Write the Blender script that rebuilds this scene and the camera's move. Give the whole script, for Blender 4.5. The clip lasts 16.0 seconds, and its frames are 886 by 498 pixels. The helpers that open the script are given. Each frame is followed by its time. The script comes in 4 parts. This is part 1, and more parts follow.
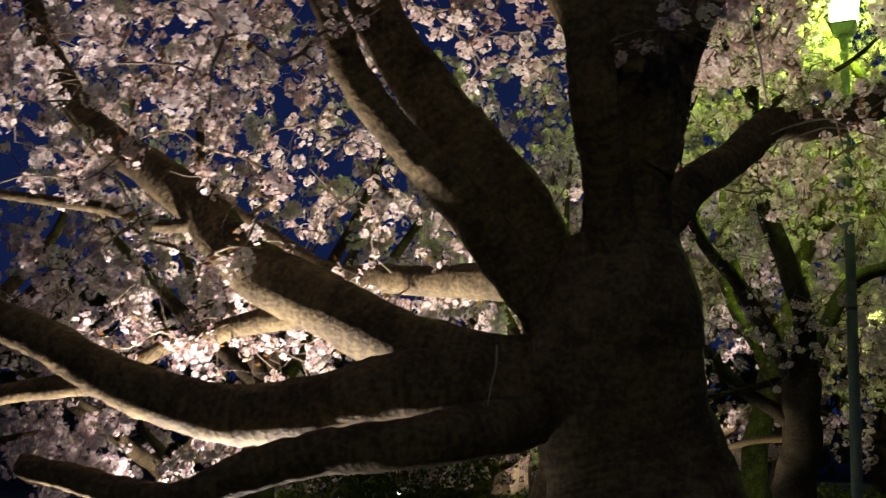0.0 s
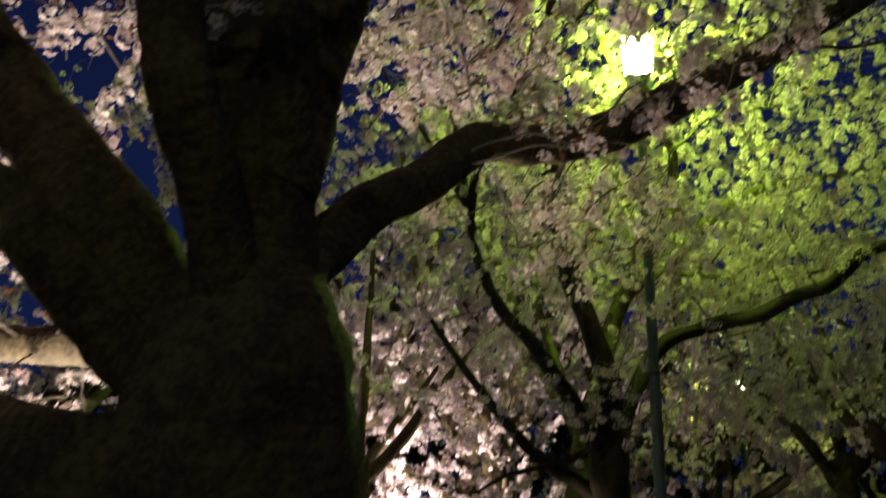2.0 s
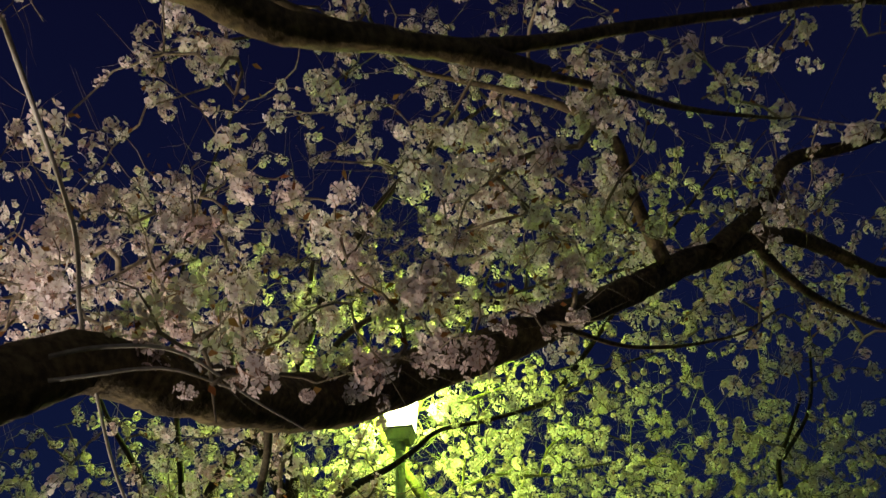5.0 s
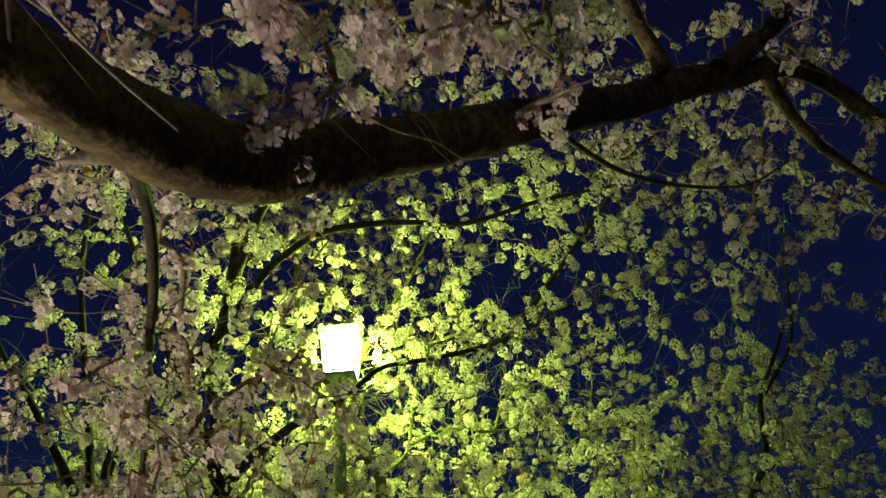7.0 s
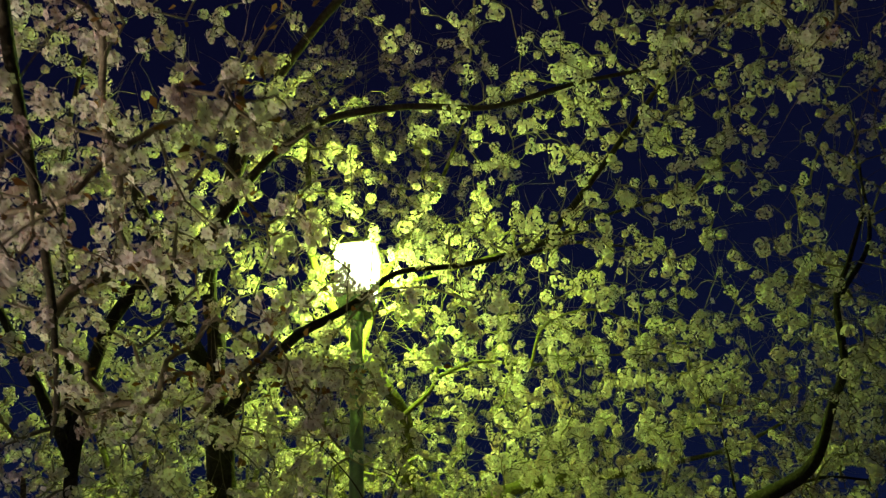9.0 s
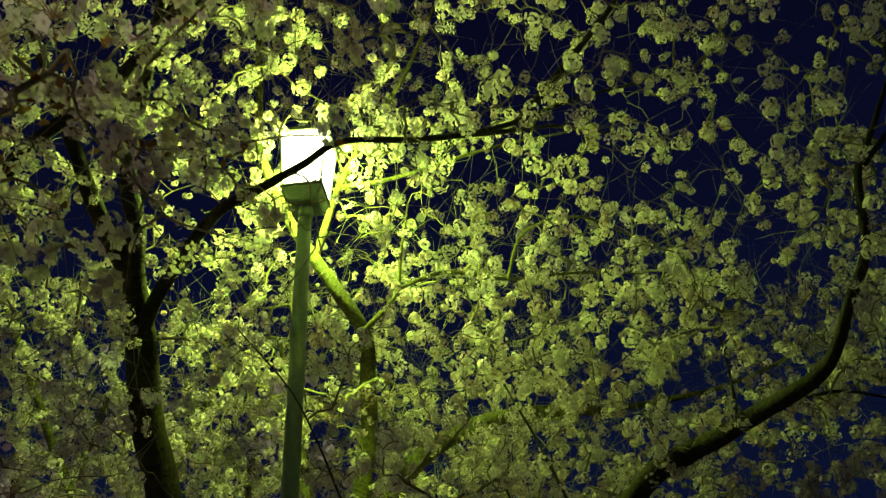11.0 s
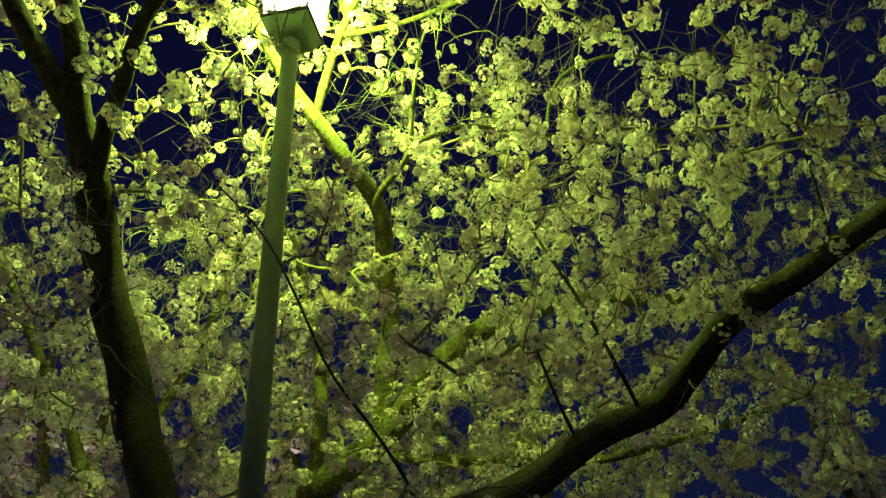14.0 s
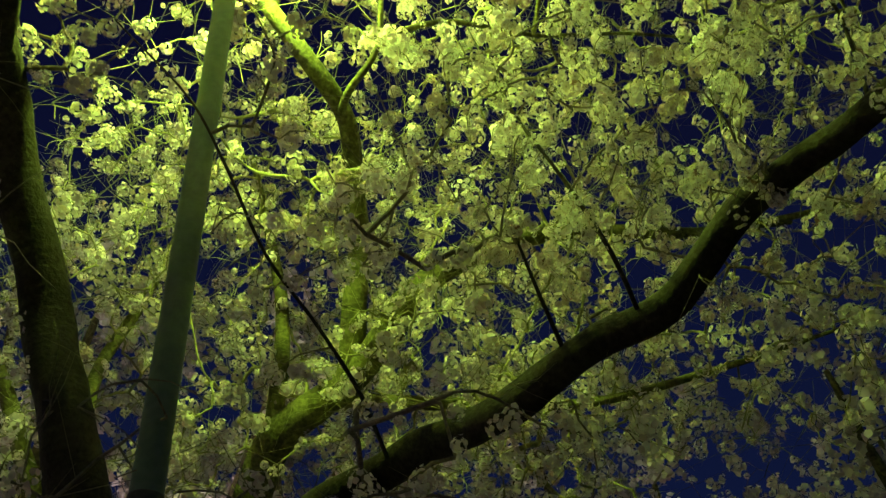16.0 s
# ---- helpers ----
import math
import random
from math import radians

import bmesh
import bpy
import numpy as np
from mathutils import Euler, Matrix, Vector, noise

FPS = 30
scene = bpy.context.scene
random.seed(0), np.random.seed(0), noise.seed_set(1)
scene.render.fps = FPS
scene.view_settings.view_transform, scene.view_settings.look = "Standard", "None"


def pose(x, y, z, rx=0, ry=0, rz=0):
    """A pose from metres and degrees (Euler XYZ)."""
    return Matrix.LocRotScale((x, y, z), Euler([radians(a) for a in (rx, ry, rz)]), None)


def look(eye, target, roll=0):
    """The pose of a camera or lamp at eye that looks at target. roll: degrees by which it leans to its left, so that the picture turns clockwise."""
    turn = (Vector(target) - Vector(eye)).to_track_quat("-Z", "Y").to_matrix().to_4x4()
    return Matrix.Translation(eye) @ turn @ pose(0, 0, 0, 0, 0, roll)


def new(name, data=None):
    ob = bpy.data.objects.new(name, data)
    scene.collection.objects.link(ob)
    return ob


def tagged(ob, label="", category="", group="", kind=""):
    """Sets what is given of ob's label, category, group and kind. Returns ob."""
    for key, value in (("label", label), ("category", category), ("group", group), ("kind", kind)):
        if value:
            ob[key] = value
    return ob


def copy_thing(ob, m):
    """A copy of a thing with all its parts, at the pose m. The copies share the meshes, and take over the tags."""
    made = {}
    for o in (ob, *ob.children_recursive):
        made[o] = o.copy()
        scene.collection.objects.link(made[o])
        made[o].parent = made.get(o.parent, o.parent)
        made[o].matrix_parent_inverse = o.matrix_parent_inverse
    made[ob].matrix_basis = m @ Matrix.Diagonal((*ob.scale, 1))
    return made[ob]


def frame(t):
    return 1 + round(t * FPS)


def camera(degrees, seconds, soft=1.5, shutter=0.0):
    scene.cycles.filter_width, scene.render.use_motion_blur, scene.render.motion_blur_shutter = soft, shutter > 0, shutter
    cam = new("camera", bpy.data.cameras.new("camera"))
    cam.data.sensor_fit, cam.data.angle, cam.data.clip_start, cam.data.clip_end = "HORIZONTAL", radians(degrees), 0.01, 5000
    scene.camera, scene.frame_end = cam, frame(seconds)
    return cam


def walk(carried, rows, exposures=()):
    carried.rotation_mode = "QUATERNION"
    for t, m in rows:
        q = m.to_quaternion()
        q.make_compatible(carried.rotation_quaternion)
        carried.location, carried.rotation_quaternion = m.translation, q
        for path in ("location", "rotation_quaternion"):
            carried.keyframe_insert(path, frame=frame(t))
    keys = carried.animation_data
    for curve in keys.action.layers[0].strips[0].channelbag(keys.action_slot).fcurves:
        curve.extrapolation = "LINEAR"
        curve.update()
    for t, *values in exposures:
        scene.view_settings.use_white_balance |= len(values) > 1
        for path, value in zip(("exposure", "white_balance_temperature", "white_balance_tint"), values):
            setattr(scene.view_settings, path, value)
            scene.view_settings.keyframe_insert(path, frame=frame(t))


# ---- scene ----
cam = camera(47.45, 16.0, soft=1.3, shutter=0.33)
PATH = [
    (0.0, (0.059, -2.724, 1.518), (-2.050, 1.735, 2.335), 2.16),
    (0.5, (0.172, -2.390, 1.515), (-1.858, 2.083, 2.447), 0.75),
    (1.0, (0.265, -2.073, 1.531), (-1.727, 2.439, 2.357), 0.61),
    (1.5, (0.325, -1.741, 1.548), (-1.480, 2.867, 2.260), 1.77),
    (2.0, (0.430, -1.410, 1.608), (-0.994, 3.230, 2.809), -0.17),
    (2.5, (0.590, -1.139, 1.637), (-0.707, 3.316, 3.499), -0.01),
    (3.0, (0.602, -0.901, 1.608), (-0.363, 3.375, 4.014), 3.74),
    (3.5, (0.584, -0.664, 1.619), (0.128, 3.432, 4.451), 2.42),
    (3.7, (0.586, -0.575, 1.643), (0.234, 3.460, 4.574), 1.91),
    (5.8, (0.475, 0.620, 1.701), (0.263, 4.666, 4.631), -3.86),
    (6.0, (0.479, 0.748, 1.691), (0.301, 4.780, 4.643), -4.04),
    (6.5, (0.435, 1.079, 1.657), (0.306, 5.097, 4.631), -3.87),
    (7.0, (0.409, 1.388, 1.644), (0.436, 5.418, 4.604), -4.43),
    (7.5, (0.449, 1.767, 1.632), (0.523, 5.805, 4.579), -6.00),
    (8.0, (0.454, 2.071, 1.612), (0.328, 6.209, 4.414), -5.14),
    (8.2, (0.450, 2.188, 1.604), (0.320, 6.306, 4.438), -4.72),
    (10.3, (0.700, 3.597, 1.590), (0.390, 7.547, 4.640), -1.76),
    (10.5, (0.716, 3.725, 1.595), (0.459, 7.718, 4.593), -1.69),
    (11.0, (0.750, 4.034, 1.607), (0.508, 8.079, 4.536), -2.70),
    (11.5, (0.793, 4.286, 1.613), (0.416, 8.327, 4.534), -2.93),
    (12.0, (0.858, 4.541, 1.620), (0.406, 8.547, 4.577), -3.44),
    (12.5, (0.938, 4.815, 1.624), (0.453, 8.794, 4.611), -3.98),
    (13.0, (1.003, 5.109, 1.620), (0.376, 9.078, 4.595), -2.80),
    (13.5, (1.006, 5.400, 1.601), (0.333, 9.459, 4.442), -2.02),
    (14.0, (0.978, 5.667, 1.582), (0.330, 9.694, 4.474), -1.73),
    (14.5, (1.014, 5.945, 1.574), (0.384, 9.958, 4.490), -2.58),
    (15.0, (1.049, 6.197, 1.574), (0.363, 10.187, 4.508), -2.38),
    (15.5, (1.011, 6.452, 1.568), (0.318, 10.432, 4.515), -1.60),
    (16.0, (0.965, 6.717, 1.555), (0.313, 10.703, 4.503), -1.56),
]
walk(cam, [(t, look(eye, target, roll)) for t, eye, target, roll in PATH], exposures=((0, 0.35), (1.2, 0.35), (2, 0.2), (3.5, 0.12), (6, 0.02), (8, -0.16), (10.5, -0.58), (12, -0.54), (13, -0.32), (16, -0.04)))

import itertools

# ---------------------------------------------------------------- light
world = bpy.data.worlds.new("night_sky")
scene.world = world
world.use_nodes = True
wn = world.node_tree.nodes
wl = world.node_tree.links
bg = wn["Background"]
w_tc = wn.new("ShaderNodeTexCoord")
w_sep = wn.new("ShaderNodeSeparateXYZ")
w_ramp = wn.new("ShaderNodeValToRGB")
wl.new(w_tc.outputs["Generated"], w_sep.inputs[0])
w_map = wn.new("ShaderNodeMapRange")
w_map.inputs["From Min"].default_value, w_map.inputs["From Max"].default_value = 0.28, 0.74
wl.new(w_sep.outputs["Z"], w_map.inputs["Value"])
wl.new(w_map.outputs["Result"], w_ramp.inputs["Fac"])
w_ramp.color_ramp.elements[0].color = (0.0044, 0.0088, 0.039, 1)
w_ramp.color_ramp.elements[1].color = (0.0030, 0.0036, 0.0190, 1)
wl.new(w_ramp.outputs["Color"], bg.inputs["Color"])
bg.inputs["Strength"].default_value = 1.0

LAMP = (-0.6, 9.8)


def point_lamp(name, place, watts, colour, radius):
    data = bpy.data.lights.new(name, "POINT")
    data.energy, data.color, data.shadow_soft_size = watts, colour, radius
    ob = new(name, data)
    ob.location = place
    return ob


def spot_lamp(name, eye, target, watts, colour, degrees, radius=0.08):
    data = bpy.data.lights.new(name, "SPOT")
    data.energy, data.color, data.shadow_soft_size = watts, colour, radius
    data.spot_size, data.spot_blend = radians(degrees), 0.6
    ob = new(name, data)
    ob.matrix_world = look(eye, target)
    return ob


GREENISH = (0.45, 0.80, 0.064)
BLUSH = (1.0, 0.87, 0.79)
CREAM = (1.0, 0.84, 0.62)
point_lamp("street_lamp_light", (LAMP[0], LAMP[1], 6.70), 900, GREENISH, 0.10)
point_lamp("far_street_lamp_light", (0.1, 27.5, 4.3), 1100, (0.62, 0.85, 0.14), 0.1)
# floodlights that stand on the ground; the fourth to sixth are seen, others added
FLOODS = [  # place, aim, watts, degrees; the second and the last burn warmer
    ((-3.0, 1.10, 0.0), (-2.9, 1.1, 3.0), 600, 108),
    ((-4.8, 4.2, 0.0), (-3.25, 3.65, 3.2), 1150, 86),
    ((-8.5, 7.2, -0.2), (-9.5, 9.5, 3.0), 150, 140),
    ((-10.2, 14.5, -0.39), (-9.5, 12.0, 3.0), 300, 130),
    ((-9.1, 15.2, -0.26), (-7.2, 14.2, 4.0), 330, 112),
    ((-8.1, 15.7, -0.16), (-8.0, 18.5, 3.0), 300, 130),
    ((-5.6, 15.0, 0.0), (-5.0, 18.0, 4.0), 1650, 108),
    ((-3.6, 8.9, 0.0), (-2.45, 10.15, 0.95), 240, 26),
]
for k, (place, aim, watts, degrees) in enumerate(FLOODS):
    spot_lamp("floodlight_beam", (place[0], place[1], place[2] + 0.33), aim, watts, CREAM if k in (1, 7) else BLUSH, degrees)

# unseen lamp added behind the first steps, to lift the dark trunk and blossom
point_lamp("unseen_rear_fill_light", (2.2, -7.0, 4.78), 48, (1.0, 0.82, 0.56), 0.12)

# ---------------------------------------------------------------- materials


def material(name):
    m = bpy.data.materials.new(name)
    m.use_nodes = True
    nodes, links = m.node_tree.nodes, m.node_tree.links
    return m, nodes, links, nodes["Principled BSDF"]


def ramp(nodes, stops):
    r = nodes.new("ShaderNodeValToRGB")
    e = r.color_ramp.elements
    e[0].position, e[0].color = stops[0][0], (*stops[0][1], 1)
    e[1].position, e[1].color = stops[-1][0], (*stops[-1][1], 1)
    for pos, col in stops[1:-1]:
        n = e.new(pos)
        n.color = (*col, 1)
    return r


def bark_material(name, dark, mid, pale):
    """Cherry bark: pale lenticel bands across the stem on a dark, cracked ground."""
    m, n, l, p = material(name)
    uv = n.new("ShaderNodeUVMap")
    mp = n.new("ShaderNodeMapping")
    mp.inputs["Scale"].default_value = (3.0, 17.0, 1.0)
    l.new(uv.outputs["UV"], mp.inputs["Vector"])
    bands = n.new("ShaderNodeTexNoise")
    bands.inputs["Scale"].default_value, bands.inputs["Detail"].default_value = 1.6, 5
    l.new(mp.outputs["Vector"], bands.inputs["Vector"])
    tc = n.new("ShaderNodeTexCoord")
    rough = n.new("ShaderNodeTexNoise")
    rough.inputs["Scale"].default_value, rough.inputs["Detail"].default_value = 42, 8
    l.new(tc.outputs["Object"], rough.inputs["Vector"])
    blotch = n.new("ShaderNodeTexNoise")
    blotch.inputs["Scale"].default_value, blotch.inputs["Detail"].default_value = 5.0, 4
    l.new(tc.outputs["Object"], blotch.inputs["Vector"])
    mix = n.new("ShaderNodeMath")
    mix.operation = "MULTIPLY_ADD"
    mix.inputs[1].default_value = 0.55
    l.new(rough.outputs["Fac"], mix.inputs[0])
    soft = n.new("ShaderNodeMath")
    soft.operation = "MULTIPLY_ADD"
    soft.inputs[1].default_value, soft.inputs[2].default_value = 0.40, 0.30
    l.new(bands.outputs["Fac"], soft.inputs[0])
    l.new(soft.outputs[0], mix.inputs[2])
    add = n.new("ShaderNodeMath")
    add.operation = "MULTIPLY_ADD"
    add.inputs[1].default_value = 0.5
    l.new(blotch.outputs["Fac"], add.inputs[0])
    l.new(mix.outputs[0], add.inputs[2])
    mr = n.new("ShaderNodeMapRange")
    mr.inputs["From Min"].default_value, mr.inputs["From Max"].default_value = 0.55, 1.35
    l.new(add.outputs[0], mr.inputs["Value"])
    r = ramp(n, [(0.25, dark), (0.52, mid), (0.85, pale)])
    l.new(mr.outputs["Result"], r.inputs["Fac"])
    l.new(r.outputs["Color"], p.inputs["Base Color"])
    p.inputs["Roughness"].default_value = 0.82
    p.inputs["Specular IOR Level"].default_value = 0.25
    b = n.new("ShaderNodeBump")
    b.inputs["Strength"].default_value, b.inputs["Distance"].default_value = 0.9, 0.02
    l.new(mix.outputs[0], b.inputs["Height"])
    l.new(b.outputs["Normal"], p.inputs["Normal"])
    return m


def petal_material(name, shades, see_through, heart=None):
    """Thin petals that let part of the light through."""
    m, n, l, p = material(name)
    out = n["Material Output"]
    n.remove(p)
    geo = n.new("ShaderNodeNewGeometry")
    info = n.new("ShaderNodeObjectInfo")
    add = n.new("ShaderNodeMath")
    add.operation = "ADD"
    l.new(geo.outputs["Random Per Island"], add.inputs[0])
    l.new(info.outputs["Random"], add.inputs[1])
    fr = n.new("ShaderNodeMath")
    fr.operation = "FRACT"
    l.new(add.outputs[0], fr.inputs[0])
    r = ramp(n, shades)
    l.new(fr.outputs[0], r.inputs["Fac"])
    colour = r.outputs["Color"]
    if heart:
        edge = n.new("ShaderNodeAttribute")
        edge.attribute_name = "petal_edge"
        sharp = n.new("ShaderNodeMapRange")
        sharp.inputs["From Min"].default_value, sharp.inputs["From Max"].default_value = 0.0, 0.42
        l.new(edge.outputs["Fac"], sharp.inputs["Value"])
        tint = n.new("ShaderNodeMix")
        tint.data_type = "RGBA"
        tint.inputs["A"].default_value = (*heart, 1)
        l.new(sharp.outputs["Result"], tint.inputs["Factor"])
        l.new(colour, tint.inputs["B"])
        colour = tint.outputs["Result"]
    d = n.new("ShaderNodeBsdfDiffuse")
    t = n.new("ShaderNodeBsdfTranslucent")
    l.new(colour, d.inputs["Color"])
    l.new(colour, t.inputs["Color"])
    mx = n.new("ShaderNodeMixShader")
    mx.inputs["Fac"].default_value = see_through
    l.new(d.outputs[0], mx.inputs[1])
    l.new(t.outputs[0], mx.inputs[2])
    l.new(mx.outputs[0], out.inputs["Surface"])
    return m


def mottled(name, a, b, scale, roughness, metal=0.0, bump=0.0, detail=5):
    m, n, l, p = material(name)
    tc = n.new("ShaderNodeTexCoord")
    fine = n.new("ShaderNodeTexNoise")
    fine.inputs["Scale"].default_value, fine.inputs["Detail"].default_value = scale, detail
    l.new(tc.outputs["Object"], fine.inputs["Vector"])
    coarse = n.new("ShaderNodeTexNoise")
    coarse.inputs["Scale"].default_value, coarse.inputs["Detail"].default_value = scale / 9, 3
    l.new(tc.outputs["Object"], coarse.inputs["Vector"])
    mix = n.new("ShaderNodeMath")
    mix.operation = "MULTIPLY_ADD"
    mix.inputs[1].default_value = 0.5
    l.new(coarse.outputs["Fac"], mix.inputs[0])
    half = n.new("ShaderNodeMath")
    half.operation = "MULTIPLY"
    half.inputs[1].default_value = 0.5
    l.new(fine.outputs["Fac"], half.inputs[0])
    l.new(half.outputs[0], mix.inputs[2])
    r = ramp(n, [(0.36, a), (0.64, b)])
    l.new(mix.outputs[0], r.inputs["Fac"])
    l.new(r.outputs["Color"], p.inputs["Base Color"])
    p.inputs["Roughness"].default_value, p.inputs["Metallic"].default_value = roughness, metal
    if bump:
        bp = n.new("ShaderNodeBump")
        bp.inputs["Strength"].default_value, bp.inputs["Distance"].default_value = 0.6, bump
        l.new(mix.outputs[0], bp.inputs["Height"])
        l.new(bp.outputs["Normal"], p.inputs["Normal"])
    return m


def glowing(name, colour, strength):
    m, n, l, p = material(name)
    p.inputs["Base Color"].default_value = (*colour, 1)
    p.inputs["Emission Color"].default_value = (*colour, 1)
    p.inputs["Emission Strength"].default_value = strength
    p.inputs["Roughness"].default_value = 0.3
    return m


BARK = bark_material("cherry_bark", (0.022, 0.016, 0.009), (0.068, 0.050, 0.027), (0.20, 0.152, 0.074))
# BARK darkened for stems seen against the lamp: their shade is in the colour
SHADED_BARK = bark_material("shaded_cherry_bark", (0.009, 0.007, 0.004), (0.026, 0.020, 0.012), (0.066, 0.054, 0.032))
# greener, brighter bark: moss, with the street lamp's light put into the colour
MOSSY_LIT = bark_material("mossy_lamplit_bark", (0.024, 0.023, 0.008), (0.085, 0.082, 0.028), (0.24, 0.225, 0.080))
TWIG = mottled("twig_bark", (0.08, 0.06, 0.045), (0.29, 0.23, 0.16), 60, 0.75)
# paled bark: the floodlit look of one low limb is put into the colour
LIT_TAN = mottled("floodlit_tan_bark", (0.26, 0.19, 0.09), (0.48, 0.37, 0.20), 40, 0.8, 0.0, 0.006)
# twig bark brightened to yellow-green: the lamp's light is put into the colour
LIT_TWIG = mottled("lamplit_twig_bark", (0.15, 0.14, 0.055), (0.42, 0.38, 0.17), 60, 0.7)
DRY = mottled("dry_twig_bark", (0.22, 0.19, 0.16), (0.42, 0.38, 0.33), 60, 0.8)
PETAL = petal_material("cherry_petals", [(0.0, (0.62, 0.47, 0.47)), (0.35, (0.80, 0.68, 0.68)), (1.0, (0.90, 0.82, 0.82))], 0.40, heart=(0.40, 0.24, 0.19))
LEAF = petal_material("shrub_leaves", [(0.0, (0.045, 0.07, 0.015)), (1.0, (0.15, 0.17, 0.04))], 0.3)
YOUNG = petal_material("young_leaves", [(0.0, (0.16, 0.06, 0.025)), (1.0, (0.26, 0.15, 0.05))], 0.35)
POLE = mottled("painted_steel_pole", (0.10, 0.15, 0.12), (0.17, 0.23, 0.18), 30, 0.45, 0.0, 0.0015)
DARK_METAL = mottled("dark_painted_metal", (0.03, 0.035, 0.03), (0.07, 0.075, 0.07), 40, 0.5)
GLASS_LIT = glowing("lit_frosted_pane", (0.86, 1.0, 0.50), 16.0)
FROSTED = glowing("frosted_roof_glass", (0.80, 0.95, 0.50), 2.0)
GLASS_FAR = glowing("lit_far_pane", (1.0, 1.0, 0.70), 10.0)
FLOOD_GLASS = glowing("lit_flood_lens", (1.0, 0.93, 0.86), 30.0)
GRASS = mottled("trodden_grass_soil", (0.034, 0.032, 0.018), (0.125, 0.110, 0.070), 14, 0.95, 0.0, 0.02)
GRAVEL = mottled("gravel_path", (0.10, 0.09, 0.075), (0.22, 0.20, 0.17), 90, 0.95, 0.0, 0.01)
ASPHALT = mottled("road_asphalt", (0.035, 0.035, 0.036), (0.065, 0.065, 0.063), 60, 0.9, 0.0, 0.004)
CAR_PAINT = mottled("dark_car_paint", (0.015, 0.015, 0.018), (0.022, 0.022, 0.026), 5, 0.25)
CAR_GLASS = mottled("dark_car_glass", (0.010, 0.011, 0.012), (0.014, 0.015, 0.016), 5, 0.08)
RUBBER = mottled("tyre_rubber", (0.015, 0.015, 0.015), (0.03, 0.03, 0.03), 40, 0.85)
CHROME = mottled("wheel_alloy", (0.4, 0.4, 0.4), (0.55, 0.55, 0.55), 30, 0.3, 1.0)
TAIL_RED = glowing("lit_tail_lamp", (1.0, 0.05, 0.04), 12.0)
PLATE_LIT = glowing("lit_plate", (1.0, 0.85, 0.8), 2.0)

# ---------------------------------------------------------------- mesh helpers


def part(name, bm, mat, parent, label=""):
    me = bpy.data.meshes.new(name)
    bm.to_mesh(me)
    bm.free()
    me.materials.append(mat)
    ob = new(name, me)
    ob.parent = parent
    if label:
        tagged(ob, label=label)
    return ob


def mesh_part(name, verts, faces, mat, parent, label="", kind="", uvs=None, smooth=False):
    """verts: n x 3 array; faces: list, or m x k array of equal faces."""
    me = bpy.data.meshes.new(name)
    if isinstance(faces, np.ndarray):
        k, m = faces.shape[1], faces.shape[0]
        me.vertices.add(len(verts))
        me.vertices.foreach_set("co", np.asarray(verts, np.float32).ravel())
        me.loops.add(m * k)
        me.loops.foreach_set("vertex_index", faces.astype(np.int32).ravel())
        me.polygons.add(m)
        me.polygons.foreach_set("loop_start", np.arange(0, m * k, k, dtype=np.int32))
        me.polygons.foreach_set("loop_total", np.full(m, k, np.int32))
        me.update(calc_edges=True)
    else:
        me.from_pydata([tuple(v) for v in verts], [], faces)
    if uvs is not None:
        layer = me.uv_layers.new(name="UVMap")
        layer.data.foreach_set("uv", np.asarray(uvs, np.float32).ravel())
    if smooth:
        me.polygons.foreach_set("use_smooth", np.ones(len(me.polygons), bool))
    me.validate()
    me.materials.append(mat)
    ob = new(name, me)
    if parent is not None:
        ob.parent = parent
    if label or kind:
        tagged(ob, label=label, kind=kind)
    return ob


def spline(points, step):
    """Catmull-Rom through the points, at about even steps."""
    p = np.array(points, float)
    q = np.vstack([2 * p[0] - p[1], p, 2 * p[-1] - p[-2]])
    out = []
    for i in range(1, len(q) - 2):
        a, b, c, d = q[i - 1], q[i], q[i + 1], q[i + 2]
        n = max(2, int(np.linalg.norm(c[:3] - b[:3]) / step))
        for s in np.arange(n) / n:
            out.append(0.5 * (2 * b + (c - a) * s + (2 * a - 5 * b + 4 * c - d) * s * s + (3 * b - a - 3 * c + d) * s**3))
    out.append(p[-1])
    return np.array(out)


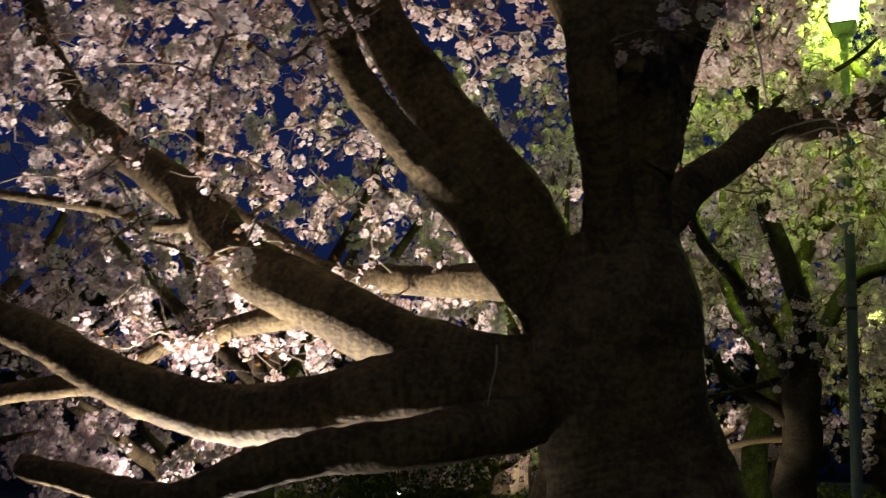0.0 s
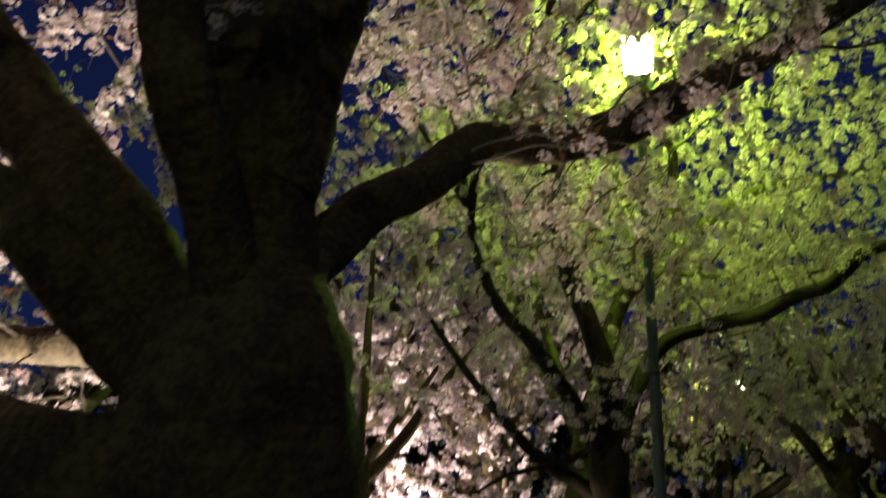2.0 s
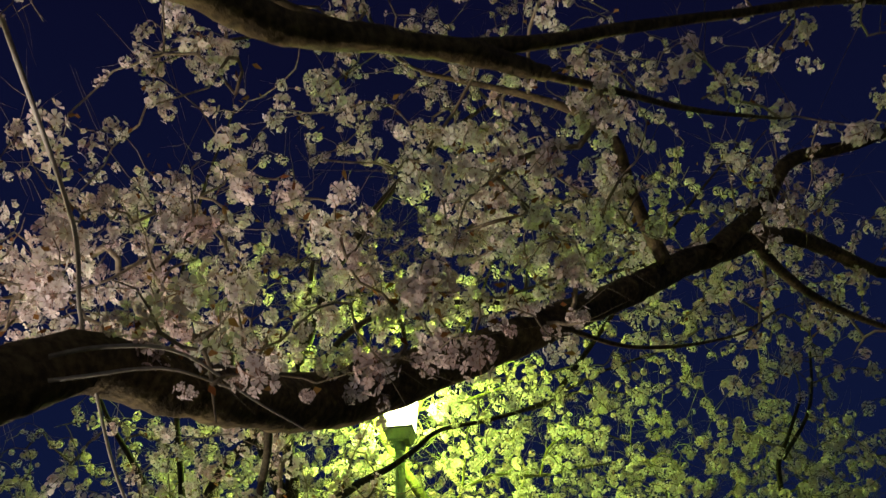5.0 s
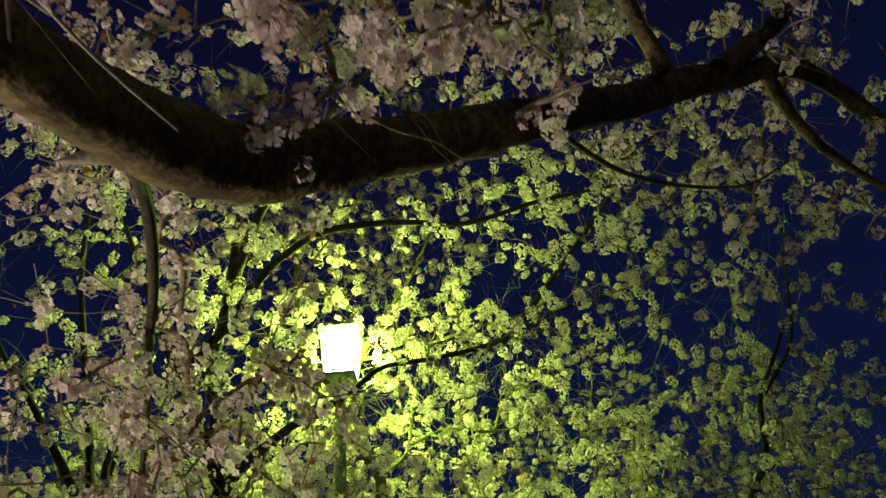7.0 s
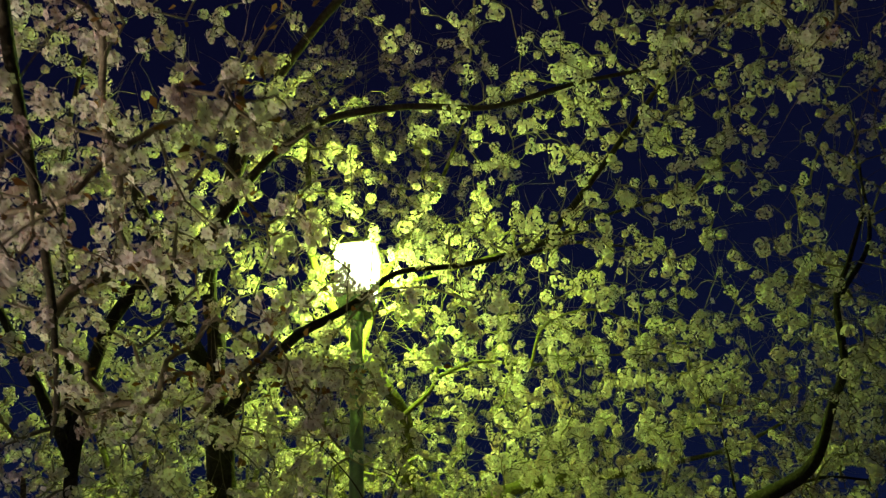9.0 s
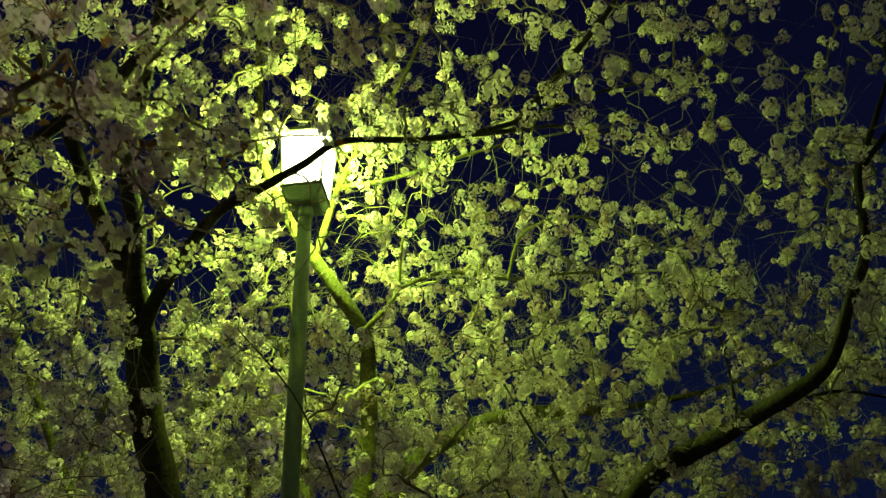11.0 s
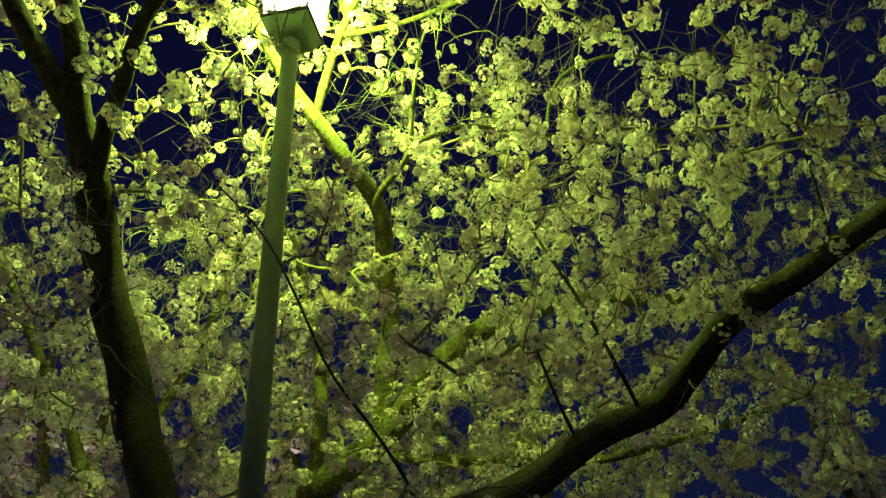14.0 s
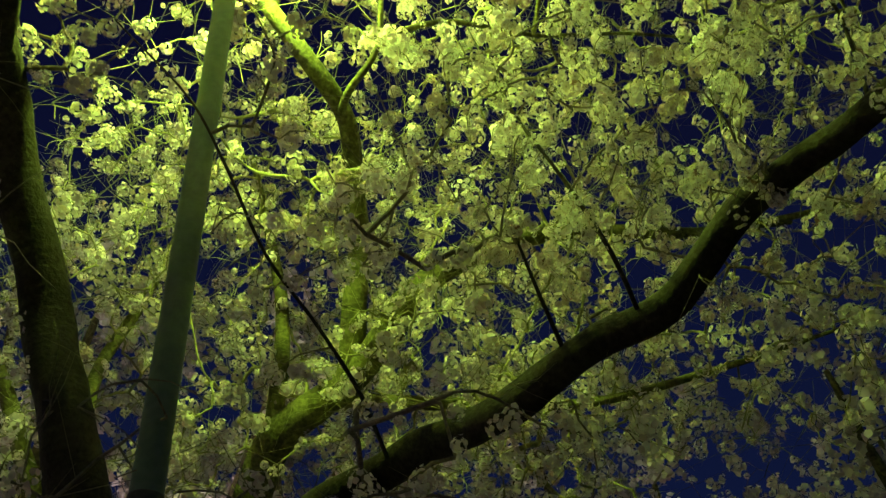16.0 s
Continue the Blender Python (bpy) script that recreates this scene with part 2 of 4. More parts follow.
def tube_arrays(path, radii, sides, lump=0.0, seed=0.0, rough=0.0):
    """Rings carried along a path without twist. Gives verts, quads and corner uvs."""
    n = len(path)
    tang = np.gradient(path, axis=0)
    tang /= np.linalg.norm(tang, axis=1)[:, None] + 1e-9
    side = np.cross(tang[0], (0.31, 0.17, 0.93))
    if np.linalg.norm(side) < 1e-3:
        side = np.cross(tang[0], (1, 0, 0))
    ang = np.arange(sides) * 2 * np.pi / sides
    verts = np.empty((n, sides, 3))
    for i in range(n):
        side = side - tang[i] * (side @ tang[i])
        side /= np.linalg.norm(side) + 1e-9
        up = np.cross(tang[i], side)
        r = np.full(sides, radii[i])
        if lump:
            for k in range(sides):
                v = path[i] * 2.1 + (np.cos(ang[k]) * side + np.sin(ang[k]) * up) * 0.9
                v2 = path[i] * 7.5 + (np.cos(ang[k]) * side + np.sin(ang[k]) * up) * 2.2
                r[k] *= 1 + lump * (noise.noise(Vector(v + seed)) + 0.45 * noise.noise(Vector(v2 + seed)))
                if rough:
                    # plates and scars that stand out by a finger's width at most
                    out = path[i] + (np.cos(ang[k]) * side + np.sin(ang[k]) * up) * radii[i]
                    r[k] += rough * (noise.noise(Vector(out * 17 + seed)) + 0.7 * noise.noise(Vector(out * 39 + seed)))
        verts[i] = path[i] + r[:, None] * (np.cos(ang)[:, None] * side + np.sin(ang)[:, None] * up)
    i, k = np.meshgrid(np.arange(n - 1), np.arange(sides), indexing="ij")
    k2 = (k + 1) % sides
    quads = np.stack([i * sides + k, i * sides + k2, (i + 1) * sides + k2, (i + 1) * sides + k], -1).reshape(-1, 4)
    run = np.concatenate([[0], np.cumsum(np.linalg.norm(np.diff(path, axis=0), axis=1))])
    around = 2 * np.pi * float(np.max(radii))
    u0, u1, v0, v1 = k / sides * around, (k + 1) / sides * around, run[i], run[i + 1]
    uvs = np.stack([np.stack([u0, v0], -1), np.stack([u1, v0], -1), np.stack([u1, v1], -1), np.stack([u0, v1], -1)], -2).reshape(-1, 2)
    return verts.reshape(-1, 3), quads, uvs


def limb(name, tree, points, r0=0.0, r1=0.0, step=0.07, sides=14, lump=0.16, mat=None, label="", flare=0.0, power=1.0, rough=0.0):
    """A tapered, lumpy stem as one mesh; gives its axis and radii. Points may carry a radius as their fourth number."""
    path = spline(points, step)
    run = np.concatenate([[0], np.cumsum(np.linalg.norm(np.diff(path[:, :3], axis=0), axis=1))])
    s = run / run[-1]
    if path.shape[1] == 4:
        radii, path = path[:, 3], path[:, :3]
    else:
        radii = r0 + (r1 - r0) * s**power
    if flare:
        radii = radii * (1 + flare * np.exp(-run / 0.35))
    wob = np.array([[noise.noise(Vector(p * 1.7 + k * 31.0)) for k in range(3)] for p in path])
    path = path + wob * (0.35 * radii[:, None]) * np.minimum(1, run / 0.4)[:, None]
    v, q, uv = tube_arrays(path, radii, sides, lump, float(len(bpy.data.objects) % 97), rough)
    mesh_part(name, v, q, mat or BARK, tree, label, uvs=uv, smooth=True)
    return path, radii


# ---------------------------------------------------------------- blossoms


def flower_arrays(rng, size):
    """Five cupped petals round one heart, each one quad."""
    verts, quads = [(0, 0, 0)], []
    turn = rng.uniform(0, 6.28)
    cup = rng.uniform(0.1, 0.55)
    for k in range(5):
        a = turn + k * 2 * np.pi / 5
        w = 0.58 * rng.uniform(0.9, 1.1)
        for da, rad, h in ((-w, 0.72, 0.45), (0, 1.0 * rng.uniform(0.92, 1.08), 0.7), (w, 0.72, 0.45)):
            verts.append((rad * size * np.cos(a + da), rad * size * np.sin(a + da), h * cup * size))
        b = 1 + 3 * k
        quads.append((0, b, b + 1, b + 2))
    edge = np.ones(len(verts))
    edge[0] = 0.0
    return np.array(verts), np.array(quads), edge


def notched_flower_arrays(rng, size):
    """Five rounded petals with a notch in each tip, for the bunches nearest to the path."""
    verts, quads = [(0, 0, 0)], []
    turn, cup = rng.uniform(0, 6.28), rng.uniform(0.1, 0.6)
    for k in range(5):
        a = turn + k * 2 * np.pi / 5 + rng.normal(0, 0.05)
        lift = cup * rng.uniform(0.7, 1.3)
        for da, rad, h in ((-0.52, 0.55, 0.35), (-0.40, 0.93, 0.65), (0, 0.90, 0.62), (0.40, 0.93, 0.65), (0.52, 0.55, 0.35)):
            verts.append((rad * size * np.cos(a + da), rad * size * np.sin(a + da), h * lift * size))
        b = 1 + 5 * k
        quads += [(0, b, b + 1, b + 2), (0, b + 2, b + 3, b + 4)]
    edge = np.ones(len(verts))
    edge[0] = 0.0
    return np.array(verts), np.array(quads), edge


def far_flower_arrays(rng, size):
    """A flower for the distance: one shallow five-sided cup."""
    turn, cup = rng.uniform(0, 6.28), rng.uniform(-0.3, 0.3)
    verts = [(size * rng.uniform(0.75, 1.1) * np.cos(turn + k * 1.2566), size * rng.uniform(0.75, 1.1) * np.sin(turn + k * 1.2566), cup * size * (k % 2)) for k in range(5)]
    return np.array(verts), np.array([(0, 1, 2), (0, 2, 3), (0, 3, 4)]), np.ones(5)


def mid_flower_arrays(rng, size):
    """Five plain petals, each a wedge."""
    turn, cup = rng.uniform(0, 6.28), rng.uniform(0.05, 0.45)
    verts, faces = [(0, 0, 0)], []
    for k in range(5):
        a = turn + k * 1.2566
        for da in (-0.55, 0.55):
            r = size * rng.uniform(0.82, 1.05)
            verts.append((r * np.cos(a + da), r * np.sin(a + da), cup * size * 0.7))
        faces.append((0, 1 + 2 * k, 2 + 2 * k))
    edge = np.ones(11)
    edge[0] = 0.0
    return np.array(verts), np.array(faces), edge


def cluster_arrays(rng, lobes, flowers, radius, size, flower, stalks=True):
    """A knobbly bunch: one to three ball-like umbels that grow into one another, their flowers looking outwards."""
    vs, qs, es, hearts, n = [], [], [], [], 0
    centres = [np.zeros(3)]
    for k in range(1, lobes):
        d = rng.normal(0, 1, 3)
        centres.append(d / np.linalg.norm(d) * radius * rng.uniform(1.2, 1.75))
    wide = [radius * rng.uniform(0.8, 1.1) for c in centres]
    for c, r in zip(centres, wide):
        spin = rng.uniform(0, 6.28)
        for k in range(flowers):
            z = 1 - 2 * (k + 0.5) / flowers
            a = spin + k * 2.399963
            d = np.array([np.sqrt(1 - z * z) * np.cos(a), np.sqrt(1 - z * z) * np.sin(a), z]) + rng.normal(0, 0.16, 3)
            d /= np.linalg.norm(d)
            at = c + d * r * rng.uniform(0.8, 1.12)
            if any(np.linalg.norm(at - o) < 0.75 * w for o, w in zip(centres, wide) if o is not c):
                continue
            v, q, e = flower(rng, size * rng.uniform(0.85, 1.15))
            rot = np.array(Vector((0, 0, 1)).rotation_difference(Vector(d + rng.normal(0, 0.2, 3))).to_matrix())
            vs.append(v @ rot.T + at)
            qs.append(q + n)
            es.append(e)
            hearts.append((n, at, c))
            n += len(v)
    if not stalks:
        return np.vstack(vs), np.vstack(qs), np.concatenate(es)
    # stalks join the flowers in the middle
    vs.append(np.zeros((1, 3)))
    es.append(np.zeros(1))
    middle, n = n, n + 1
    corners = qs[0].shape[1]
    for h, at, c in hearts:
        side = np.cross(at, (0.3, 0.5, 0.8))
        side *= 0.0016 / (np.linalg.norm(side) + 1e-9)
        vs.append(np.vstack([side, at + side])[: corners - 2])
        es.append(np.zeros(corners - 2))
        qs.append(np.array([(middle, h, n + 1, n) if corners == 4 else (middle, h, n)]))
        n += corners - 2
    return np.vstack(vs), np.vstack(qs), np.concatenate(es)


def mark_edges(me, edge):
    me.attributes.new("petal_edge", "FLOAT", "POINT").data.foreach_set("value", np.asarray(edge, np.float32))


BUNCH_RNG = np.random.default_rng(5)
LOBES = (1, 2, 2, 3)
BUNCHES = [cluster_arrays(BUNCH_RNG, LOBES[k % 4], (11, 8, 8, 7)[k % 4], 0.029 + 0.003 * (k % 3), 0.0172, flower_arrays) for k in range(12)]
NEAR_BUNCHES = [cluster_arrays(BUNCH_RNG, LOBES[k % 4], (12, 9, 9, 7)[k % 4], 0.030 + 0.003 * (k % 3), 0.0178, notched_flower_arrays) for k in range(12)]
MID_BUNCHES = [cluster_arrays(BUNCH_RNG, LOBES[k % 4], (32, 25, 25, 20)[k % 4], 0.034 + 0.003 * (k % 3), 0.0125, far_flower_arrays, stalks=False) for k in range(16)]
SIDE_BUNCHES = [cluster_arrays(BUNCH_RNG, LOBES[k % 4], (22, 17, 17, 14)[k % 4], 0.032 + 0.003 * (k % 3), 0.0140, mid_flower_arrays) for k in range(12)]
FAR_BUNCHES = [cluster_arrays(BUNCH_RNG, 1 + k % 2, 7 - 2 * (k % 2), 0.044, 0.031, far_flower_arrays, stalks=False) for k in range(8)]


def bunch_meshes(patterns):
    """Each pattern as a mesh that many bunches share."""
    made = []
    for v, q, e in patterns:
        me = bpy.data.meshes.new("blossom_bunch")
        me.from_pydata([tuple(p) for p in v], [], [tuple(int(i) for i in f) for f in q])
        me.polygons.foreach_set("use_smooth", np.ones(len(me.polygons), bool))
        me.materials.append(PETAL)
        mark_edges(me, e)
        made.append(me)
    return made


NEAR_MESHES, SIDE_MESHES = bunch_meshes(NEAR_BUNCHES), bunch_meshes(SIDE_BUNCHES)


def joined_bunches(rng, places, sizes, patterns):
    vs, qs, es, n = [], [], [], 0
    for p, s in zip(places, sizes):
        v, q, e = patterns[rng.integers(len(patterns))]
        turn = Euler(rng.uniform(0, 6.28, 3)).to_matrix()
        vs.append((v * s) @ np.array(turn).T + p)
        qs.append(q + n)
        es.append(e)
        n += len(v)
    return np.vstack(vs), np.vstack(qs), np.concatenate(es)


def walkway_x(y):
    """The middle of the way, laid along the camera's path, by its distance ahead."""
    return 0.28 + 0.10 * y


# keeps crowns and blossom off the camera's path
def clear_of_way(p, half=0.95, top=2.75):
    return not (abs(p[0] - walkway_x(p[1])) < half and p[2] < top and p[1] < 9.0)


def open_to_camera(p):
    """Keeps blossom out of the camera's lines of sight to the lantern and pole."""
    if p[1] < 4.4 or p[1] > 11.0:
        return True
    if p[1] > 9.95 and abs(p[0] - LAMP[0]) < 0.4:
        return True
    side = p[0] - (LAMP[0] + (LAMP[1] - p[1]) * 0.33)
    if abs(side) < 0.16 and p[2] < 6.3 - 1.02 * (LAMP[1] - p[1]) + 0.9:
        return False
    head = np.array([LAMP[0], LAMP[1], 6.8])
    for foot, free in (((0.95, 5.0, 1.6), 0.26), ((0.55, 1.8, 1.6), 0.21)):
        d = np.array(foot) - head
        f = min(1.0, max(0.0, float((np.array(p) - head) @ d / (d @ d))))
        if np.linalg.norm(np.array(p) - head - f * d) < free:
            return False
    # and out of its view of the forked tree's stem and other chosen limbs
    for x, y, z, free in ((-1.3, 10.6, 3.4, 0.17), (-1.58, 10.3, 4.4, 0.16), (-1.66, 9.8, 5.1, 0.14), (1.49, 10.48, 4.05, 0.13), (1.0, 10.7, 3.87, 0.13), (0.56, 10.95, 3.71, 0.13), (1.92, 10.08, 4.26, 0.13), (2.4, 9.6, 4.34, 0.12), (-1.5, 12.85, 3.7, 0.14), (-1.25, 12.6, 4.15, 0.13), (-1.05, 12.41, 4.44, 0.12), (-0.65, 12.3, 4.67, 0.12), (-0.26, 12.05, 4.93, 0.11), (0.05, 11.95, 5.22, 0.10), (0.35, 12.02, 5.44, 0.09), (0.62, 12.2, 5.6, 0.08), (0.95, 12.3, 5.72, 0.08), (-0.38, 11.3, 5.85, 0.08), (-0.52, 10.75, 6.12, 0.08), (-0.76, 10.5, 6.45, 0.08)):
        head = np.array([x, y, z])
        d = np.array([0.9, 5.0, 1.6]) - head
        f = min(0.6, max(0.0, float((np.array(p) - head) @ d / (d @ d))))
        if np.linalg.norm(np.array(p) - head - f * d) < free:
            return False
    return True


def grow(tree, rng, stems, volumes, reach=1.9, gap=0.0, keep=None, far=False, single=0, single_near=None, spacing=0.115, size=1.0, r_tip=0.0014, r_grow=0.0017, young=0, patterns=None, bare=0.0, spread=1.0, spurs=0, apart=0.0, twig=None, shoot=(0.05, 0.15)):
    """Branchlets from the stems out to random places inside the crown's volumes, and blossoms along them.
    volumes: (centre, half sizes, count)."""
    pos = np.zeros((90000, 3))
    parent = np.full(90000, -1, int)
    n = 0
    for path, radii in stems:
        for p in path[:: 2]:
            pos[n] = p
            n += 1
    roots = n
    goals = []
    for centre, half, count in volumes:
        got = tries = 0
        while got < count and tries < count * 30:
            tries += 1
            u = rng.normal(0, 1, 3)
            u = u / np.linalg.norm(u) * rng.uniform(0, 1) ** (1 / 2.6)
            g = np.array(centre) + u * np.array(half)
            if gap and noise.noise(Vector(g * 0.75)) + 0.5 * noise.noise(Vector(g * 1.9)) < gap - 0.35:
                continue
            if g[2] < 0.5 or not clear_of_way(g) or (keep and not keep(g)):
                continue
            goals.append(g)
            got += 1
    goals = np.array(goals)
    near = np.array([np.min(np.sum((pos[:n] - g) ** 2, axis=1)) for g in goals])
    ends = []
    for i in np.argsort(near):
        g = goals[i]
        d2 = np.sum((pos[:n] - g) ** 2, axis=1)
        j = int(np.argmin(d2))
        dist = np.sqrt(d2[j])
        if dist > reach or dist < 0.12:
            continue
        steps = max(3, int(dist / 0.10))
        a = pos[j].copy()
        bend = rng.normal(0, 0.10, 3) * dist + np.array([0, 0, 0.10 * dist])
        last = j
        for s in range(1, steps + 1):
            f = s / steps
            p = a + (g - a) * f + bend * np.sin(np.pi * f) + rng.normal(0, 0.007, 3)
            pos[n], parent[n] = p, last
            last = n
            n += 1
        ends.append((last, steps))
    # thickness from what hangs on each node
    load = np.zeros(n)
    for last, steps in ends:
        load[last] += 1
    for i in range(n - 1, roots - 1, -1):
        if parent[i] >= roots:
            load[parent[i]] += load[i]
    radius = r_tip + r_grow * np.maximum(load, 0) ** 0.55
    a, b = parent[roots:n], np.arange(roots, n)
    pa, pb = pos[a], pos[b]
    ra = np.where(a < roots, radius[b] * 1.15, radius[np.maximum(a, 0)])
    rb = radius[b]
    t = pb - pa
    t /= np.linalg.norm(t, axis=1)[:, None] + 1e-9
    s1 = np.cross(t, (0.3, 0.5, 0.81))
    s1 /= np.linalg.norm(s1, axis=1)[:, None] + 1e-9
    s2 = np.cross(t, s1)
    if spurs:
        # thin bare shoots, each of three pieces
        at = rng.integers(roots, n, spurs)
        way = t[at - roots] * 0.6 + rng.normal(0, 0.55, (spurs, 3)) + np.array([0, 0, 0.25])
        way /= np.linalg.norm(way, axis=1)[:, None]
        size_of = rng.uniform(*shoot, spurs)[:, None]
        base = pos[at]
        for k in range(3):
            tip = base + (way + rng.normal(0, 0.10, (spurs, 3))) * size_of
            pa, pb = np.vstack([pa, base]), np.vstack([pb, tip])
            ra = np.concatenate([ra, np.full(spurs, 0.0020 - 0.0005 * k)])
            rb = np.concatenate([rb, np.full(spurs, 0.0015 - 0.0005 * k)])
            base = tip
        t = pb - pa
        t /= np.linalg.norm(t, axis=1)[:, None] + 1e-9
        s1 = np.cross(t, (0.3, 0.5, 0.81))
        s1 /= np.linalg.norm(s1, axis=1)[:, None] + 1e-9
        s2 = np.cross(t, s1)
    sides = 3 if far else 4
    ang = np.arange(sides) * 2 * np.pi / sides
    ring = np.cos(ang)[None, :, None] * s1[:, None, :] + np.sin(ang)[None, :, None] * s2[:, None, :]
    va = pa[:, None, :] + ring * ra[:, None, None]
    vb = pb[:, None, :] + t[:, None, :] * rb[:, None, None] * 0.4 + ring * rb[:, None, None]
    verts = np.concatenate([va, vb], 1).reshape(-1, 3)
    k = np.arange(sides)
    one = np.stack([k, (k + 1) % sides, (k + 1) % sides + sides, k + sides], -1)
    quads = (np.arange(len(pa))[:, None, None] * 2 * sides + one[None]).reshape(-1, 4)
    mesh_part("twig_spray", verts, quads, twig or TWIG, tree, "fine dark branchlets and twigs", kind="stuff", smooth=True)
    # blossoms
    places, sizes, leaves = [], [], []
    for last, steps in ends:
        i, run = last, 0.0
        want = rng.uniform(0.35, 0.75) * spread if rng.uniform() >= bare else 0.0
        while i >= roots and run < want:
            p, q = pos[i], pos[parent[i]]
            for _ in range(int(rng.uniform() < 0.72 / spread)):
                c = p + (q - p) * rng.uniform(0, 1) + rng.normal(0, 0.032, 3) + np.array([0, 0, -0.02])
                if clear_of_way(c) and open_to_camera(c):
                    places.append(c)
                    sizes.append(size * rng.choice((0.6, 0.85, 1.05, 1.25, 1.5)) * rng.uniform(0.9, 1.1))
            if young and rng.uniform() < 0.25:
                leaves.append(p + rng.normal(0, 0.03, 3))
            run += np.linalg.norm(p - q) * 0.115 / spacing
            i = parent[i]
    if apart:
        # bunches keep their distance, so that each stays a ball of its own
        taken, held = {}, []
        for i, c in enumerate(places):
            cell = tuple(int(v) for v in np.floor(c / apart))
            around = [j for d in itertools.product((-1, 0, 1), repeat=3) for j in taken.get((cell[0] + d[0], cell[1] + d[1], cell[2] + d[2]), ())]
            if all(np.sum((places[j] - c) ** 2) > (apart * 0.5 * (sizes[i] + sizes[j])) ** 2 for j in around):
                taken.setdefault(cell, []).append(i)
                held.append(i)
        places, sizes = [places[i] for i in held], [sizes[i] for i in held]
    places, sizes = np.array(places), np.array(sizes)
    alone = np.zeros(len(places), bool)
    if single:
        d = np.linalg.norm(places - np.array(single_near), axis=1)
        alone[np.argsort(d)[:single]] = True
        shared = SIDE_MESHES if patterns is MID_BUNCHES else NEAR_MESHES
        for c, s in zip(places[alone], sizes[alone]):
            ob = new("blossom_head", shared[rng.integers(len(shared))])
            ob.matrix_basis = Matrix.LocRotScale(Vector(c), Euler(rng.uniform(0, 6.28, 3)), Vector((s, s, s)))
            ob.parent = tree
    if (~alone).any():
        v, q, e = joined_bunches(rng, places[~alone], sizes[~alone], FAR_BUNCHES if far else patterns or BUNCHES)
        mark_edges(mesh_part("blossom", v, q, PETAL, tree, "pale pink cherry blossom in dense bunches", kind="stuff", smooth=True).data, e)
    if leaves:
        lv, lq, m = [], [], 0
        for c in leaves:
            e = np.array(Euler(rng.uniform(0, 6.28, 3)).to_matrix())
            lv.append(np.array([(0, 0, 0), (0.011, 0.014, 0.003), (0, 0.042, 0.0), (-0.011, 0.014, 0.003)]) @ e.T + c)
            lq.append(np.array([(0, 1, 2, 3)]) + m)
            m += 4
        mesh_part("young_leaves", np.vstack(lv), np.vstack(lq), YOUNG, tree, "small bronze young leaves", kind="stuff")


def tree_root(name, place, label, category="tree", group=""):
    ob = new(name)
    ob.location = place
    ob.empty_display_size = 0.3
    return tagged(ob, label, category, group)


def settle_tree(root):
    """The parts were made in world metres: keep them there under their Empty."""
    for ob in root.children:
        ob.matrix_parent_inverse = Matrix.Translation(-Vector(root.location))


# ---------------------------------------------------------------- ground


def ground_height(x, y):
    d = math.hypot(x, y - 5)
    s = min(1.0, max(0.0, (d - 22) / 40))
    s = s * s * (3 - 2 * s)
    bump = 0.05 * noise.noise(Vector((x * 0.25, y * 0.25, 0))) if d < 60 else 0.0
    west = min(1.0, max(0.0, (-5.0 - x) / 13.0))
    return -2.4 * s - 1.1 * west * west * (3 - 2 * west) + bump


def grid_axis():
    near = np.arange(-30, 30.1, 1.0)
    outer = 30 * 1.35 ** np.arange(1, 16)
    return np.concatenate([-outer[::-1], near, outer])


gx, gy = grid_axis(), grid_axis() + 5
gv = np.array([(x, y, ground_height(x, y)) for y in gy for x in gx])
w = len(gx)
ii, kk = np.meshgrid(np.arange(len(gy) - 1), np.arange(w - 1), indexing="ij")
gq = np.stack([ii * w + kk, ii * w + kk + 1, (ii + 1) * w + kk + 1, (ii + 1) * w + kk], -1).reshape(-1, 4)
ground = mesh_part("ground", gv, gq, GRASS, None, "dark trodden grass and soil under the trees", "structure", smooth=True)
tagged(ground, category="ground")

ys = np.arange(-14, 21, 0.5)
pv = np.array([(walkway_x(y) + s * (0.95 + 0.08 * math.sin(y * 1.3 + s)), y, ground_height(walkway_x(y), y) + 0.012 + 0.03 * (1 - abs(s))) for y in ys for s in (-1, -0.3, 0.3, 1)])
pq = np.array([(i * 4 + k, i * 4 + k + 1, i * 4 + k + 5, i * 4 + k + 4) for i in range(len(ys) - 1) for k in range(3)])
tagged(mesh_part("path", pv, pq, GRAVEL, None, "narrow gravel path between the cherry trees", "structure", smooth=True), category="path")

rv = np.array([(x, y, ground_height(0, 70) + 0.02) for y in (66, 74) for x in np.arange(-60, 61, 10)])
rq = np.array([(k, k + 1, k + 14, k + 13) for k in range(12)])
tagged(mesh_part("road", rv, rq, ASPHALT, None, "dark asphalt road beyond the park", "structure"), category="road")

# ---------------------------------------------------------------- the old tree by the path
old = tree_root("cherry_tree", (-1.0, 1.38, 0), "old cherry tree in bloom, dark trunk with spreading limbs")
OLD = []
OLD.append(limb("trunk", old, [(-0.97, 1.36, -0.08), (-0.967, 1.37, 0.7), (-0.985, 1.38, 1.4), (-1.03, 1.38, 1.9), (-1.045, 1.34, 2.3)], 0.384, 0.238, 0.04, 44, 0.13, flare=0.28, power=7.0, rough=0.012))
